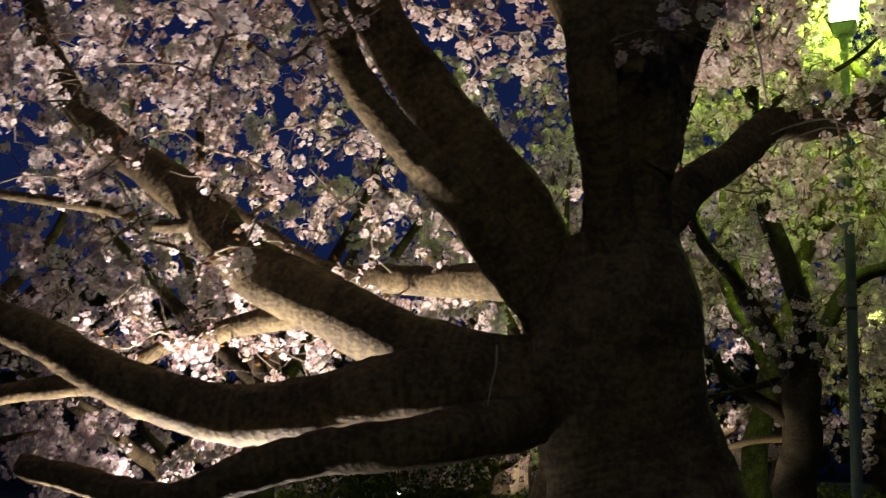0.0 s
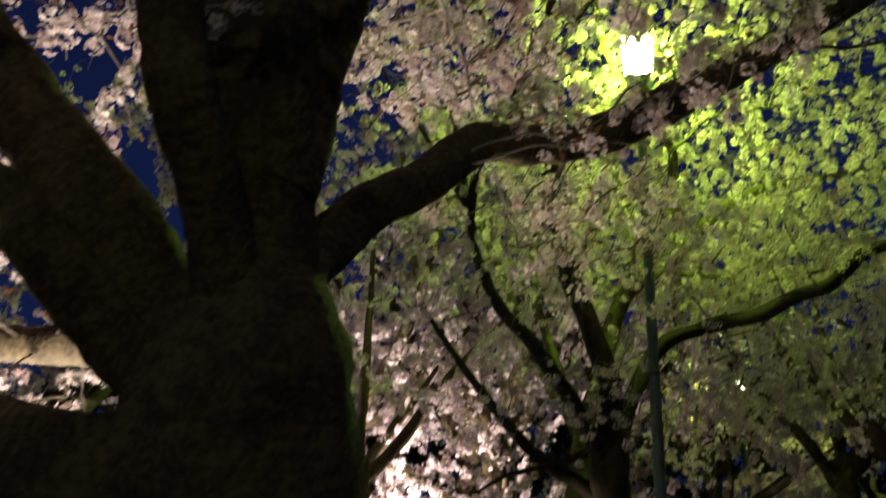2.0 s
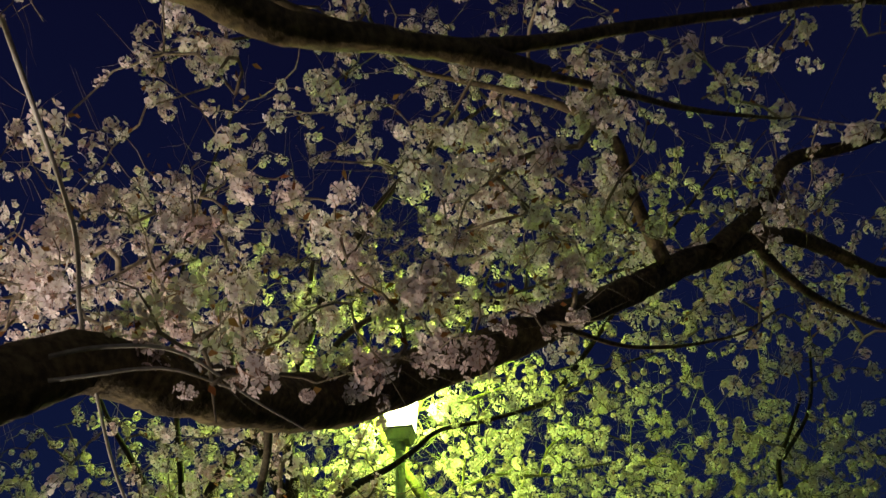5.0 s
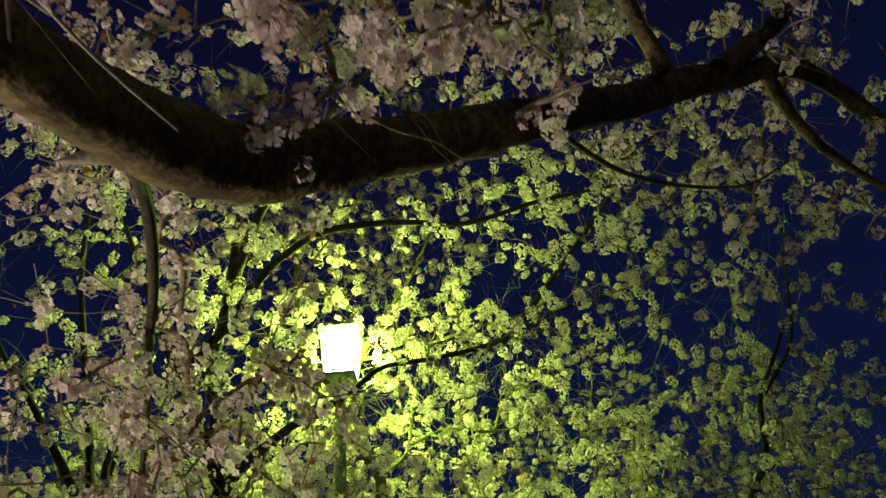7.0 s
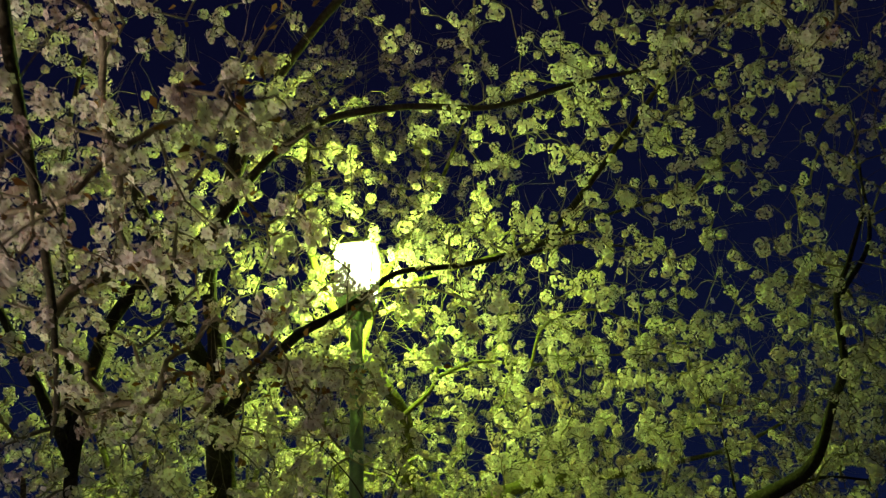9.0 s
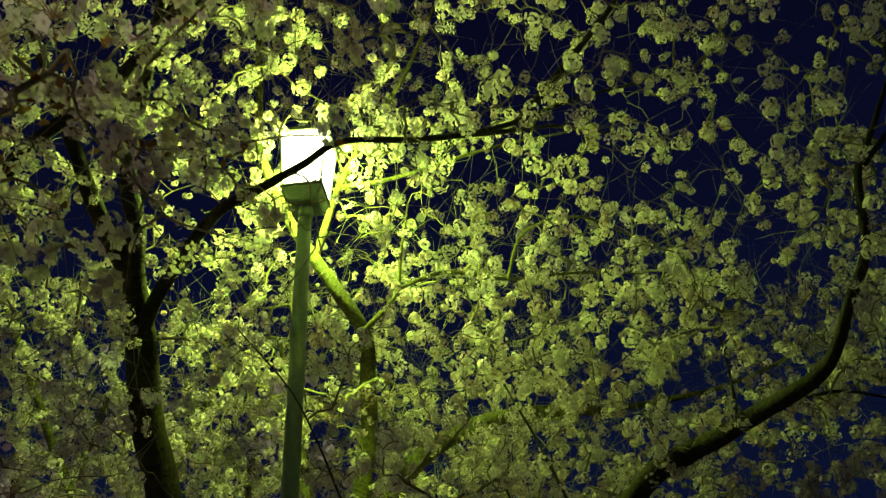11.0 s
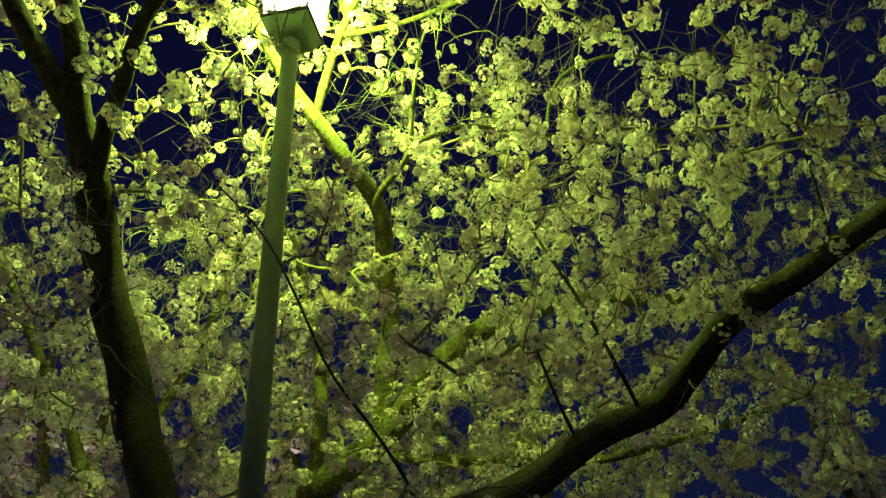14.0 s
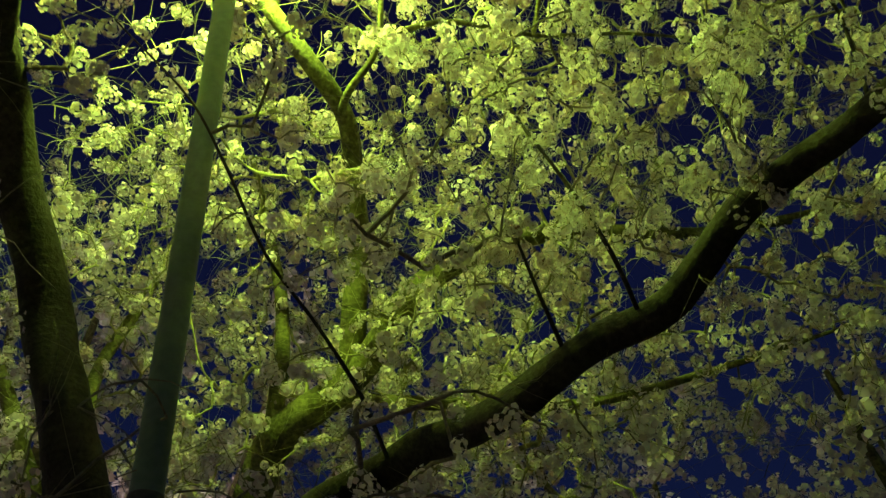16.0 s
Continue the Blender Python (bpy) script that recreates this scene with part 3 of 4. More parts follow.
OLD.append(limb("limb", old, [(-1.04, 1.40, 2.0), (-1.01, 1.33, 2.5), (-0.94, 1.2, 2.8), (-0.92, 1.14, 3.0), (-0.97, 1.16, 3.3), (-1.04, 1.2, 3.7), (-1.2, 1.3, 4.4), (-1.3, 1.5, 5.4), (-1.4, 1.8, 6.2)], 0.20, 0.05, 0.04, 24, rough=0.010))
OLD.append(limb("limb", old, [(-1.06, 1.34, 1.9), (-1.03, 1.08, 2.4), (-1.03, 0.88, 2.65), (-1.03, 0.81, 2.8), (-1.05, 0.78, 2.98), (-1.2, 0.8, 3.3), (-1.44, 0.85, 3.8), (-1.7, 0.92, 4.6), (-1.9, 1.0, 5.4)], 0.112, 0.04, 0.04, 24, rough=0.010))
OLD.append(limb("limb", old, [(-1.12, 1.40, 1.75), (-1.32, 1.42, 2.0), (-1.55, 1.33, 2.40), (-1.77, 1.27, 2.73), (-1.94, 1.25, 3.0), (-2.18, 1.24, 3.36), (-2.6, 1.3, 4.2), (-3.0, 1.5, 5.2)], 0.19, 0.045, 0.04, 24, rough=0.010))
OLD.append(limb("limb", old, [(-1.3, 1.32, 1.92), (-1.49, 1.19, 2.15), (-1.67, 1.0, 2.44), (-1.89, 0.84, 2.72), (-2.03, 0.74, 2.94), (-2.11, 0.66, 3.16), (-2.5, 0.5, 3.9)], 0.12, 0.035, 0.04, 24, rough=0.010))
OLD.append(limb("limb", old, [(-1.2, 1.55, 2.1), (-1.62, 1.75, 2.16), (-2.19, 2.02, 2.22), (-2.82, 2.28, 2.29), (-3.27, 2.49, 2.4), (-4.2, 2.8, 2.9)], 0.11, 0.03, 0.04, 24, rough=0.010))
OLD.append(limb("limb", old, [(-1.1, 1.40, 1.76), (-1.4, 1.36, 1.74), (-1.74, 1.21, 1.75), (-2.0, 1.12, 1.84), (-2.36, 1.09, 1.99), (-2.79, 1.07, 2.23), (-3.08, 1.11, 2.47), (-3.78, 1.15, 2.91), (-4.21, 1.2, 3.35), (-4.8, 1.3, 4.3)], 0.18, 0.04, 0.04, 24, rough=0.010))
OLD.append(limb("limb", old, [(-3.0, 1.10, 2.40), (-3.19, 0.97, 2.36), (-3.41, 0.85, 2.43), (-3.65, 0.73, 2.46), (-4.01, 0.55, 2.51), (-4.7, 0.3, 2.7)], 0.036, 0.015, 0.05, 9))
OLD.append(limb("limb", old, [(-2.3, 1.09, 1.97), (-2.5, 1.15, 1.94), (-2.88, 1.31, 1.93), (-3.54, 1.57, 1.84), (-4.07, 1.78, 1.76), (-5.0, 2.1, 1.9)], 0.065, 0.02, 0.05, 11))
OLD.append(limb("limb", old, [(-1.05, 1.38, 1.66), (-1.27, 1.33, 1.64), (-1.53, 1.1, 1.63), (-1.82, 0.96, 1.62), (-2.2, 0.8, 1.53), (-2.56, 0.75, 1.51), (-3.01, 0.63, 1.6), (-3.36, 0.55, 1.76), (-3.78, 0.43, 1.95), (-4.6, 0.2, 2.4)], 0.16, 0.06, 0.04, 24, rough=0.010))
OLD.append(limb("limb", old, [(-3.0, 0.62, 1.58), (-3.2, 0.62, 1.60), (-3.6, 0.7, 1.57), (-4.37, 0.79, 1.52), (-5.2, 0.9, 1.7)], 0.06, 0.03, 0.06, 10))
OLD.append(limb("limb", old, [(-1.1, 1.35, 1.60), (-1.24, 1.25, 1.57), (-1.42, 0.96, 1.49), (-1.65, 0.74, 1.42), (-1.95, 0.62, 1.36), (-2.26, 0.49, 1.27), (-2.62, 0.46, 1.17), (-3.3, 0.4, 1.25)], 0.12, 0.05, 0.04, 24, rough=0.010))
OLD.append(limb("stem", old, [(-1.55, 1.75, -0.05), (-1.50, 1.70, 0.6), (-1.42, 1.62, 1.1), (-1.25, 1.5, 1.5)], 0.14, 0.12, 0.07, 14, label="second dark stem leaning on the trunk"))
ARCH = limb("limb", old, [(-0.98, 1.30, 2.55, 0.17), (-0.90, 1.33, 2.85, 0.165), (-0.82, 1.34, 3.12, 0.15), (-0.75, 1.36, 3.31, 0.135), (-0.68, 1.40, 3.46, 0.115), (-0.57, 1.47, 3.58, 0.09), (-0.42, 1.57, 3.67, 0.076), (-0.22, 1.7, 3.72, 0.064), (-0.03, 1.9, 3.76, 0.048), (0.25, 2.08, 3.86, 0.041), (0.51, 2.25, 3.95, 0.037), (0.72, 2.42, 4.02, 0.026)], step=0.04, sides=22, lump=0.16, rough=0.009)
OLD.append(limb("limb", old, [(0.40, 2.18, 3.92), (0.70, 2.36, 4.10), (1.05, 2.6, 4.4), (1.48, 2.8, 4.65), (2.08, 3.06, 4.95), (2.9, 3.5, 5.3)], 0.028, 0.010, 0.05, 9))
OLD.append(limb("limb", old, [(0.66, 2.38, 4.0), (0.95, 2.62, 4.12), (1.25, 2.85, 4.22), (1.7, 3.2, 4.45)], 0.016, 0.006, 0.05, 8))
OLD.append(ARCH)
OLD.append(limb("limb", old, [(0.30, 2.12, 3.88), (-0.1, 1.97, 3.97), (-0.36, 1.75, 4.07), (-0.57, 1.58, 4.19), (-0.9, 1.3, 4.5)], 0.022, 0.008, 0.05, 8))
OLD.append(limb("limb", old, [(-0.1, 1.82, 3.75), (-0.09, 2.1, 4.2), (0.05, 2.15, 4.53), (0.22, 2.12, 4.78), (0.5, 2.1, 5.4)], 0.03, 0.01, 0.05, 8))
RIGHT = limb("limb", old, [(-1.0, 1.42, 2.25, 0.105), (-0.84, 1.74, 2.56, 0.088), (-0.72, 2.0, 2.75, 0.081), (-0.60, 2.21, 2.94, 0.078), (-0.52, 2.33, 3.02, 0.078), (-0.39, 2.60, 3.08, 0.088), (-0.25, 2.99, 3.20, 0.100), (-0.09, 3.32, 3.38, 0.107), (0.18, 3.53, 3.60, 0.097), (0.55, 3.76, 3.84, 0.080), (0.95, 4.03, 4.16, 0.073), (1.37, 4.30, 4.51, 0.066), (1.73, 4.48, 4.72, 0.056), (2.13, 4.68, 4.91, 0.045), (2.81, 5.26, 5.02, 0.034), (3.4, 5.6, 5.2, 0.025)], step=0.04, sides=22, lump=0.18, rough=0.009)
OLD.append(RIGHT)
OLD.append(limb("limb", old, [(1.62, 4.34, 4.62), (1.95, 4.4, 4.95), (2.14, 4.36, 5.19), (2.66, 4.48, 5.4), (3.3, 4.6, 5.8)], 0.05, 0.015, 0.05, 10))
OLD.append(limb("limb", old, [(1.33, 4.13, 4.42), (1.21, 4.02, 4.74), (1.15, 3.92, 5.04), (0.99, 3.9, 5.23), (0.69, 3.89, 5.39), (0.2, 3.9, 5.6)], 0.038, 0.012, 0.05, 9))
OLD.append(limb("limb", old, [(1.9, 4.55, 4.79), (2.14, 4.9, 4.79), (2.56, 5.3, 4.77), (3.1, 5.7, 4.8)], 0.035, 0.012, 0.05, 9))
# the next limb takes the darkened bark in place of shade
OLD.append(limb("limb", old, [(-0.3, 3.10, 3.24), (-0.36, 3.38, 3.40), (-0.42, 3.65, 3.49), (-0.5, 4.0, 3.50), (-0.6, 4.33, 3.50), (-0.74, 4.8, 3.50), (-0.95, 5.45, 3.50), (-1.2, 6.1, 3.52), (-1.5, 6.7, 3.7)], 0.022, 0.008, 0.05, 9, mat=SHADED_BARK))
OLD.append(limb("limb", old, [(0.72, 3.74, 3.90), (1.17, 4.35, 4.1), (1.77, 4.89, 4.44), (2.07, 4.99, 4.65)], 0.014, 0.005, 0.05, 7))
limb("dry_twig", old, [(-1.17, 0.31, 1.75), (-1.19, 0.36, 1.69), (-1.24, 0.44, 1.62), (-1.27, 0.49, 1.56)], 0.004, 0.002, 0.03, 6, mat=DRY, label="pale dry twig hanging from the limb")
limb("dry_twig", old, [(-0.66, 1.72, 3.66), (-0.60, 2.1, 3.4), (-0.58, 2.2, 3.28), (-0.57, 2.25, 3.14), (-0.53, 2.31, 2.98), (-0.49, 2.45, 2.78), (-0.46, 2.63, 2.66)], 0.008, 0.004, 0.04, 6, mat=DRY, label="pale dry twig hanging from the limb")
limb("dry_twig", old, [(-0.52, 2.06, 2.88), (-0.45, 2.10, 2.92), (-0.34, 2.19, 2.97), (-0.28, 2.30, 3.00), (-0.23, 2.44, 3.01), (-0.17, 2.62, 3.02), (-0.08, 2.82, 3.03)], 0.006, 0.003, 0.04, 6, mat=DRY, label="pale dry twig hanging from the limb")
limb("dry_twig", old, [(-0.53, 2.10, 2.84), (-0.45, 2.14, 2.87), (-0.36, 2.21, 2.92), (-0.30, 2.30, 2.96), (-0.21, 2.49, 3.00)], 0.005, 0.003, 0.04, 6, mat=DRY, label="pale dry twig hanging from the limb")
rng = np.random.default_rng(11)
def high_on_the_left(g):
    return g[2] > 1.62 or g[0] > -1.5


OLD_CROWN = [
    ((-3.6, 1.6, 3.2), (2.4, 2.2, 1.7), 560),
    ((-2.6, 0.3, 3.2), (1.5, 1.2, 1.1), 140),
    ((-1.4, 2.2, 5.0), (1.8, 1.8, 1.6), 201),
    ((1.2, 2.9, 5.7), (1.7, 1.2, 0.9), 62),
    ((0.1, 2.6, 5.3), (1.3, 0.9, 0.9), 40),
    ((1.5, 3.3, 4.8), (1.0, 0.8, 0.6), 35),
    ((0.5, 3.5, 4.4), (1.0, 0.6, 0.7), 44),
    ((-0.6, 3.2, 3.8), (0.6, 0.9, 0.6), 32),
    ((2.4, 4.9, 5.3), (1.4, 1.1, 0.9), 60),
    ((2.3, 5.9, 5.5), (1.2, 0.9, 0.9), 60),
    ((-1.2, 5.4, 4.0), (0.9, 1.1, 0.8), 24),
    ((-1.8, 4.4, 5.2), (1.3, 1.2, 1.2), 55),
    ((-1.3, 6.2, 4.8), (1.0, 0.8, 1.1), 26),
]
OLD_INNER = [
    ((-0.06, 2.43, 3.00), (0.26, 0.22, 0.2), 15),
    ((-0.50, 0.62, 3.02), (0.16, 0.14, 0.14), 9),
    ((-0.42, 0.85, 3.18), (0.16, 0.14, 0.10), 7),
    ((-0.56, 0.70, 2.86), (0.08, 0.08, 0.08), 4),
    ((0.19, 2.75, 3.08), (0.12, 0.12, 0.1), 7),
    ((0.20, 2.72, 3.55), (0.5, 0.4, 0.4), 19),
    ((0.63, 3.01, 3.69), (0.35, 0.35, 0.3), 18),
    ((0.38, 2.92, 3.30), (0.08, 0.08, 0.1), 5),
    ((-0.33, 2.38, 3.14), (0.3, 0.3, 0.15), 16),
    ((-3.5, 1.5, 1.95), (0.7, 0.5, 0.3), 60),
    ((-0.75, 5.0, 3.75), (0.45, 0.8, 0.4), 40),
    ((-0.6, 4.4, 3.10), (0.30, 0.35, 0.5), 19),
    ((-0.45, 4.85, 4.5), (0.50, 0.5, 0.38), 30),
    ((0.45, 2.9, 3.9), (0.5, 0.4, 0.4), 12),
    ((-1.1, 3.0, 3.7), (0.7, 0.8, 0.5), 50),
    ((0.36, 3.56, 3.73), (0.12, 0.12, 0.12), 8),
    ((0.14, 3.2, 3.42), (0.18, 0.14, 0.14), 12),
    ((0.01, 4.36, 3.25), (0.14, 0.2, 0.2), 14),
    ((-0.15, 5.2, 3.5), (0.35, 0.7, 0.35), 16),
    ((-0.20, 5.85, 3.45), (0.45, 0.3, 0.5), 46),
    ((-0.15, 5.75, 2.95), (0.35, 0.25, 0.2), 14),
    ((0.46, 5.62, 3.56), (0.16, 0.15, 0.12), 8),
    ((0.1, 6.3, 3.65), (0.3, 0.25, 0.15), 9),
    ((-0.8, 6.0, 3.6), (0.5, 0.5, 0.5), 34),
    ((0.72, 4.75, 5.28), (0.3, 0.3, 0.3), 18),
    ((-2.1, 3.4, 4.3), (1.0, 1.0, 0.9), 65),
]
grow(old, rng, OLD, OLD_CROWN + OLD_INNER, reach=1.7, gap=0.2, single=280, single_near=(0.2, 2.9, 3.6), young=1, spurs=1300, apart=0.10, keep=high_on_the_left)
settle_tree(old)

# ---------------------------------------------------------------- the forked tree beside the lamp
fork = tree_root("cherry_tree", (-1.3, 10.85, 0), "cherry tree in bloom forked low beside the street lamp, shade put into its bark")
FORK = []


def limb_shaded(name, points, r0=0.0, r1=0.0, step=0.06, sides=12):
    return limb(name, fork, points, r0, r1, step, sides, lump=0.2, mat=SHADED_BARK)


limb("trunk", fork, [(-1.32, 10.88, -0.08, 0.34), (-1.32, 10.87, 0.3, 0.27), (-1.32, 10.85, 0.8, 0.245), (-1.30, 10.8, 1.5, 0.23), (-1.28, 10.8, 1.9, 0.215), (-1.23, 10.76, 2.25, 0.175), (-1.19, 10.72, 2.6, 0.13)], step=0.06, sides=26, lump=0.2, mat=SHADED_BARK, rough=0.010)
FORK.append(limb_shaded("limb", [(-1.28, 10.8, 1.9, 0.145), (-1.18, 10.7, 2.6, 0.142), (-1.29, 10.55, 3.3, 0.134), (-1.60, 10.45, 4.2, 0.122), (-1.70, 10.12, 4.81, 0.110), (-1.66, 9.63, 5.25, 0.094), (-1.60, 9.26, 5.49, 0.077), (-1.57, 9.13, 5.68, 0.067), (-1.6, 8.93, 6.02, 0.056), (-1.49, 8.71, 6.42, 0.045), (-1.41, 8.56, 6.8, 0.036), (-1.3, 8.3, 7.6, 0.020)], step=0.07, sides=18))
FORK.append(limb_shaded("limb", [(-1.62, 9.40, 5.42), (-1.70, 9.07, 5.57), (-1.76, 8.84, 5.7), (-1.84, 8.63, 5.97), (-1.95, 8.37, 6.3), (-2.2, 8.0, 7.0)], 0.075, 0.018, 0.06, 12))
FORK.append(limb_shaded("limb", [(-1.62, 9.62, 5.22, 0.056), (-1.46, 9.4, 5.30, 0.050), (-1.22, 9.07, 5.32, 0.044), (-0.84, 8.61, 5.32, 0.037), (-0.56, 8.52, 5.41, 0.029), (-0.33, 8.54, 5.58, 0.023), (-0.1, 8.6, 5.79, 0.020), (0.37, 8.88, 6.0, 0.020), (0.9, 9.11, 6.27, 0.018), (1.51, 9.28, 6.65, 0.014), (2.3, 9.5, 7.0, 0.008)], step=0.06, sides=11))
FORK.append(limb_shaded("limb", [(0.4, 8.9, 6.02), (0.97, 9.2, 6.3), (1.3, 9.46, 6.54), (1.8, 9.7, 6.6)], 0.022, 0.008, 0.06, 8))
FORK.append(limb_shaded("limb", [(-1.3, 10.8, 1.95), (-1.57, 10.15, 2.66), (-1.87, 9.61, 3.26), (-2.17, 9.22, 3.65), (-2.37, 8.94, 4.25), (-2.42, 8.85, 4.68), (-2.5, 8.6, 5.6)], 0.12, 0.025, 0.07, 13))
FORK.append(limb_shaded("limb", [(-1.35, 10.8, 1.5), (-1.6, 10.7, 1.75), (-1.9, 10.56, 1.95), (-2.27, 10.02, 2.38), (-2.59, 9.61, 2.88), (-3.0, 9.2, 3.6)], 0.10, 0.03, 0.07, 12))
DLIMB = limb_shaded("limb", [(-1.26, 10.85, 1.7, 0.112), (-1.08, 11.25, 2.6, 0.108), (-0.69, 11.6, 3.45, 0.103), (0.01, 11.26, 3.68, 0.097), (0.56, 10.95, 3.71, 0.091), (0.99, 10.71, 3.87, 0.084), (1.33, 10.59, 3.95, 0.080), (1.49, 10.48, 4.05, 0.077), (1.7, 10.28, 4.2, 0.071), (1.92, 10.08, 4.26, 0.066), (2.15, 9.9, 4.3, 0.060), (2.6, 9.38, 4.39, 0.043), (2.8, 9.16, 4.71, 0.034), (2.92, 8.99, 4.95, 0.028), (2.9, 8.72, 5.31, 0.022), (3.0, 8.58, 5.5, 0.018), (3.15, 8.4, 5.8, 0.012)], step=0.05, sides=16)
FORK.append(DLIMB)
FORK.append(limb_shaded("limb", [(-2.41, 8.87, 4.6), (-2.2, 8.45, 5.1), (-1.87, 8.12, 5.42), (-1.335, 7.975, 5.784), (-1.05, 7.96, 6.25), (-0.87, 7.99, 6.52), (-0.48, 7.89, 6.69), (0.08, 7.88, 6.72), (0.67, 8.0, 6.75), (1.32, 8.09, 7.0), (2.0, 8.2, 7.2)], 0.05, 0.012, 0.06, 10))
FORK.append(limb_shaded("limb", [(-2.41, 8.86, 4.64), (-2.55, 8.5, 5.0), (-2.72, 8.11, 5.39), (-2.95, 7.9, 5.75), (-3.2, 7.7, 6.3)], 0.045, 0.012, 0.06, 10))
FORK.append(limb_shaded("limb", [(1.21, 10.62, 3.93), (1.10, 10.19, 4.02), (0.93, 10.28, 4.53), (0.73, 10.36, 5.06), (0.48, 10.8, 6.2)], 0.012, 0.004, 0.06, 7))
FORK.append(limb_shaded("limb", [(-0.08, 11.28, 3.66), (-0.02, 10.47, 3.6), (-0.11, 10.08, 3.73), (-0.25, 9.79, 3.91), (-0.4, 9.63, 4.27), (-0.59, 9.57, 4.64), (-0.9, 9.4, 5.0)], 0.012, 0.004, 0.06, 7))
FORK.append(limb_shaded("limb", [(2.18, 9.87, 4.31), (2.2, 9.89, 4.66), (2.19, 9.9, 4.99), (2.1, 10.0, 5.5)], 0.012, 0.004, 0.06, 7))
FORK.append(limb_shaded("limb", [(0.86, 10.77, 3.86), (0.79, 10.43, 3.96), (0.7, 10.2, 4.2)], 0.013, 0.006, 0.06, 7))
FORK.append(limb_shaded("limb", [(-1.42, 8.6, 6.7), (-1.0, 8.3, 7.6), (-0.3, 8.1, 8.5), (0.6, 7.9, 9.2), (1.6, 7.8, 9.6)], 0.05, 0.012, 0.08, 9))
FORK.append(limb_shaded("limb", [(-2.5, 8.65, 5.5), (-2.6, 8.2, 6.9), (-2.4, 7.9, 8.2), (-2.1, 7.7, 9.2)], 0.03, 0.01, 0.08, 8))
FORK.append(limb_shaded("limb", [(1.0, 9.14, 6.32), (1.8, 9.0, 7.3), (2.5, 8.7, 8.1), (3.2, 8.4, 8.8)], 0.03, 0.01, 0.08, 8))
FORK.append(limb_shaded("limb", [(2.95, 8.7, 5.35), (3.4, 9.0, 6.0), (3.7, 9.4, 6.9), (4.0, 9.8, 7.8)], 0.02, 0.008, 0.08, 8))
FORK.append(limb_shaded("limb", [(2.3, 9.75, 4.32), (2.9, 10.1, 4.6), (3.5, 10.5, 4.7), (4.2, 10.9, 4.9)], 0.014, 0.006, 0.08, 8))
# this low limb's floodlight is partly painted, through its paler bark
FORK.append(limb("limb", fork, [(-1.18, 11.06, 1.37), (-1.49, 10.87, 1.39), (-1.92, 10.59, 1.34), (-2.29, 10.37, 1.13), (-2.47, 10.23, 0.85), (-2.69, 10.05, 0.69)], 0.055, 0.03, 0.06, 10, mat=LIT_TAN))
FORK.append(limb_shaded("limb", [(-1.53, 10.73, 2.12), (-1.94, 10.37, 1.97), (-2.34, 10.01, 1.85), (-2.61, 9.71, 1.67)], 0.05, 0.015, 0.06, 9))
rng = np.random.default_rng(12)
FORK_UPPER = [
    ((-1.6, 9.0, 5.9), (2.0, 1.7, 1.9), 330),
    ((1.5, 10.3, 4.9), (1.8, 1.1, 1.1), 351),
    ((0.6, 8.8, 6.7), (2.0, 0.9, 1.0), 203),
    ((3.2, 9.2, 6.0), (1.7, 1.5, 1.9), 92),
    ((3.0, 8.3, 7.3), (1.5, 1.0, 0.7), 70),
    ((2.3, 9.0, 7.7), (1.0, 0.8, 0.8), 46),
    ((2.2, 9.6, 7.4), (0.9, 0.8, 0.9), 45),
    ((1.2, 9.2, 8.4), (1.0, 0.8, 0.6), 45),
    ((2.9, 8.9, 5.2), (0.4, 0.4, 0.7), 40),
    ((3.0, 9.7, 6.9), (0.7, 0.6, 0.6), 26),
    ((3.6, 9.2, 7.6), (0.6, 0.6, 0.7), 8),
    ((-2.4, 9.6, 3.9), (1.2, 1.2, 1.2), 120),
    ((-3.3, 9.3, 5.2), (1.5, 1.4, 1.6), 203),
]
FORK_LOWER = [
    ((0.0, 10.4, 4.2), (0.8, 0.8, 0.6), 40),
    ((-0.7, 9.7, 2.7), (0.9, 0.5, 0.7), 70),
    ((0.5, 10.3, 2.9), (0.8, 0.6, 0.6), 45),
    ((-1.9, 9.6, 2.4), (0.8, 0.6, 0.6), 40),
    ((1.6, 9.5, 6.1), (0.9, 0.9, 0.7), 83),
    ((0.2, 8.2, 8.7), (2.8, 1.8, 1.6), 270),
    ((0.9, 8.0, 9.9), (2.6, 1.6, 1.0), 90),
    ((-2.2, 8.4, 7.6), (1.6, 1.4, 1.5), 170),
    ((2.8, 8.6, 8.1), (1.7, 1.5, 1.5), 60),
    ((3.2, 10.5, 4.4), (1.4, 1.0, 1.0), 130),
    ((3.3, 9.8, 5.7), (0.9, 0.9, 0.8), 75),
    ((3.5, 10.1, 5.1), (0.9, 0.8, 0.7), 120),
]
grow(fork, rng, FORK, FORK_UPPER + FORK_LOWER, reach=1.6, gap=-0.22, single=280, single_near=(1.6, 9.9, 4.6), bare=0.10, spread=1.25, patterns=MID_BUNCHES, spurs=3000, apart=0.122)
settle_tree(fork)

# ---------------------------------------------------------------- the tree behind the lamp
lit = tree_root("cherry_tree", (-2.3, 13.6, 0), "cherry tree behind the lamp, its limbs lit yellow-green")
def limb_mossy_lit(name, points, r0, r1, step, sides, flare=0.0):
    return limb(name, lit, points, r0, r1, step, sides, mat=MOSSY_LIT, flare=flare)


LIT = []
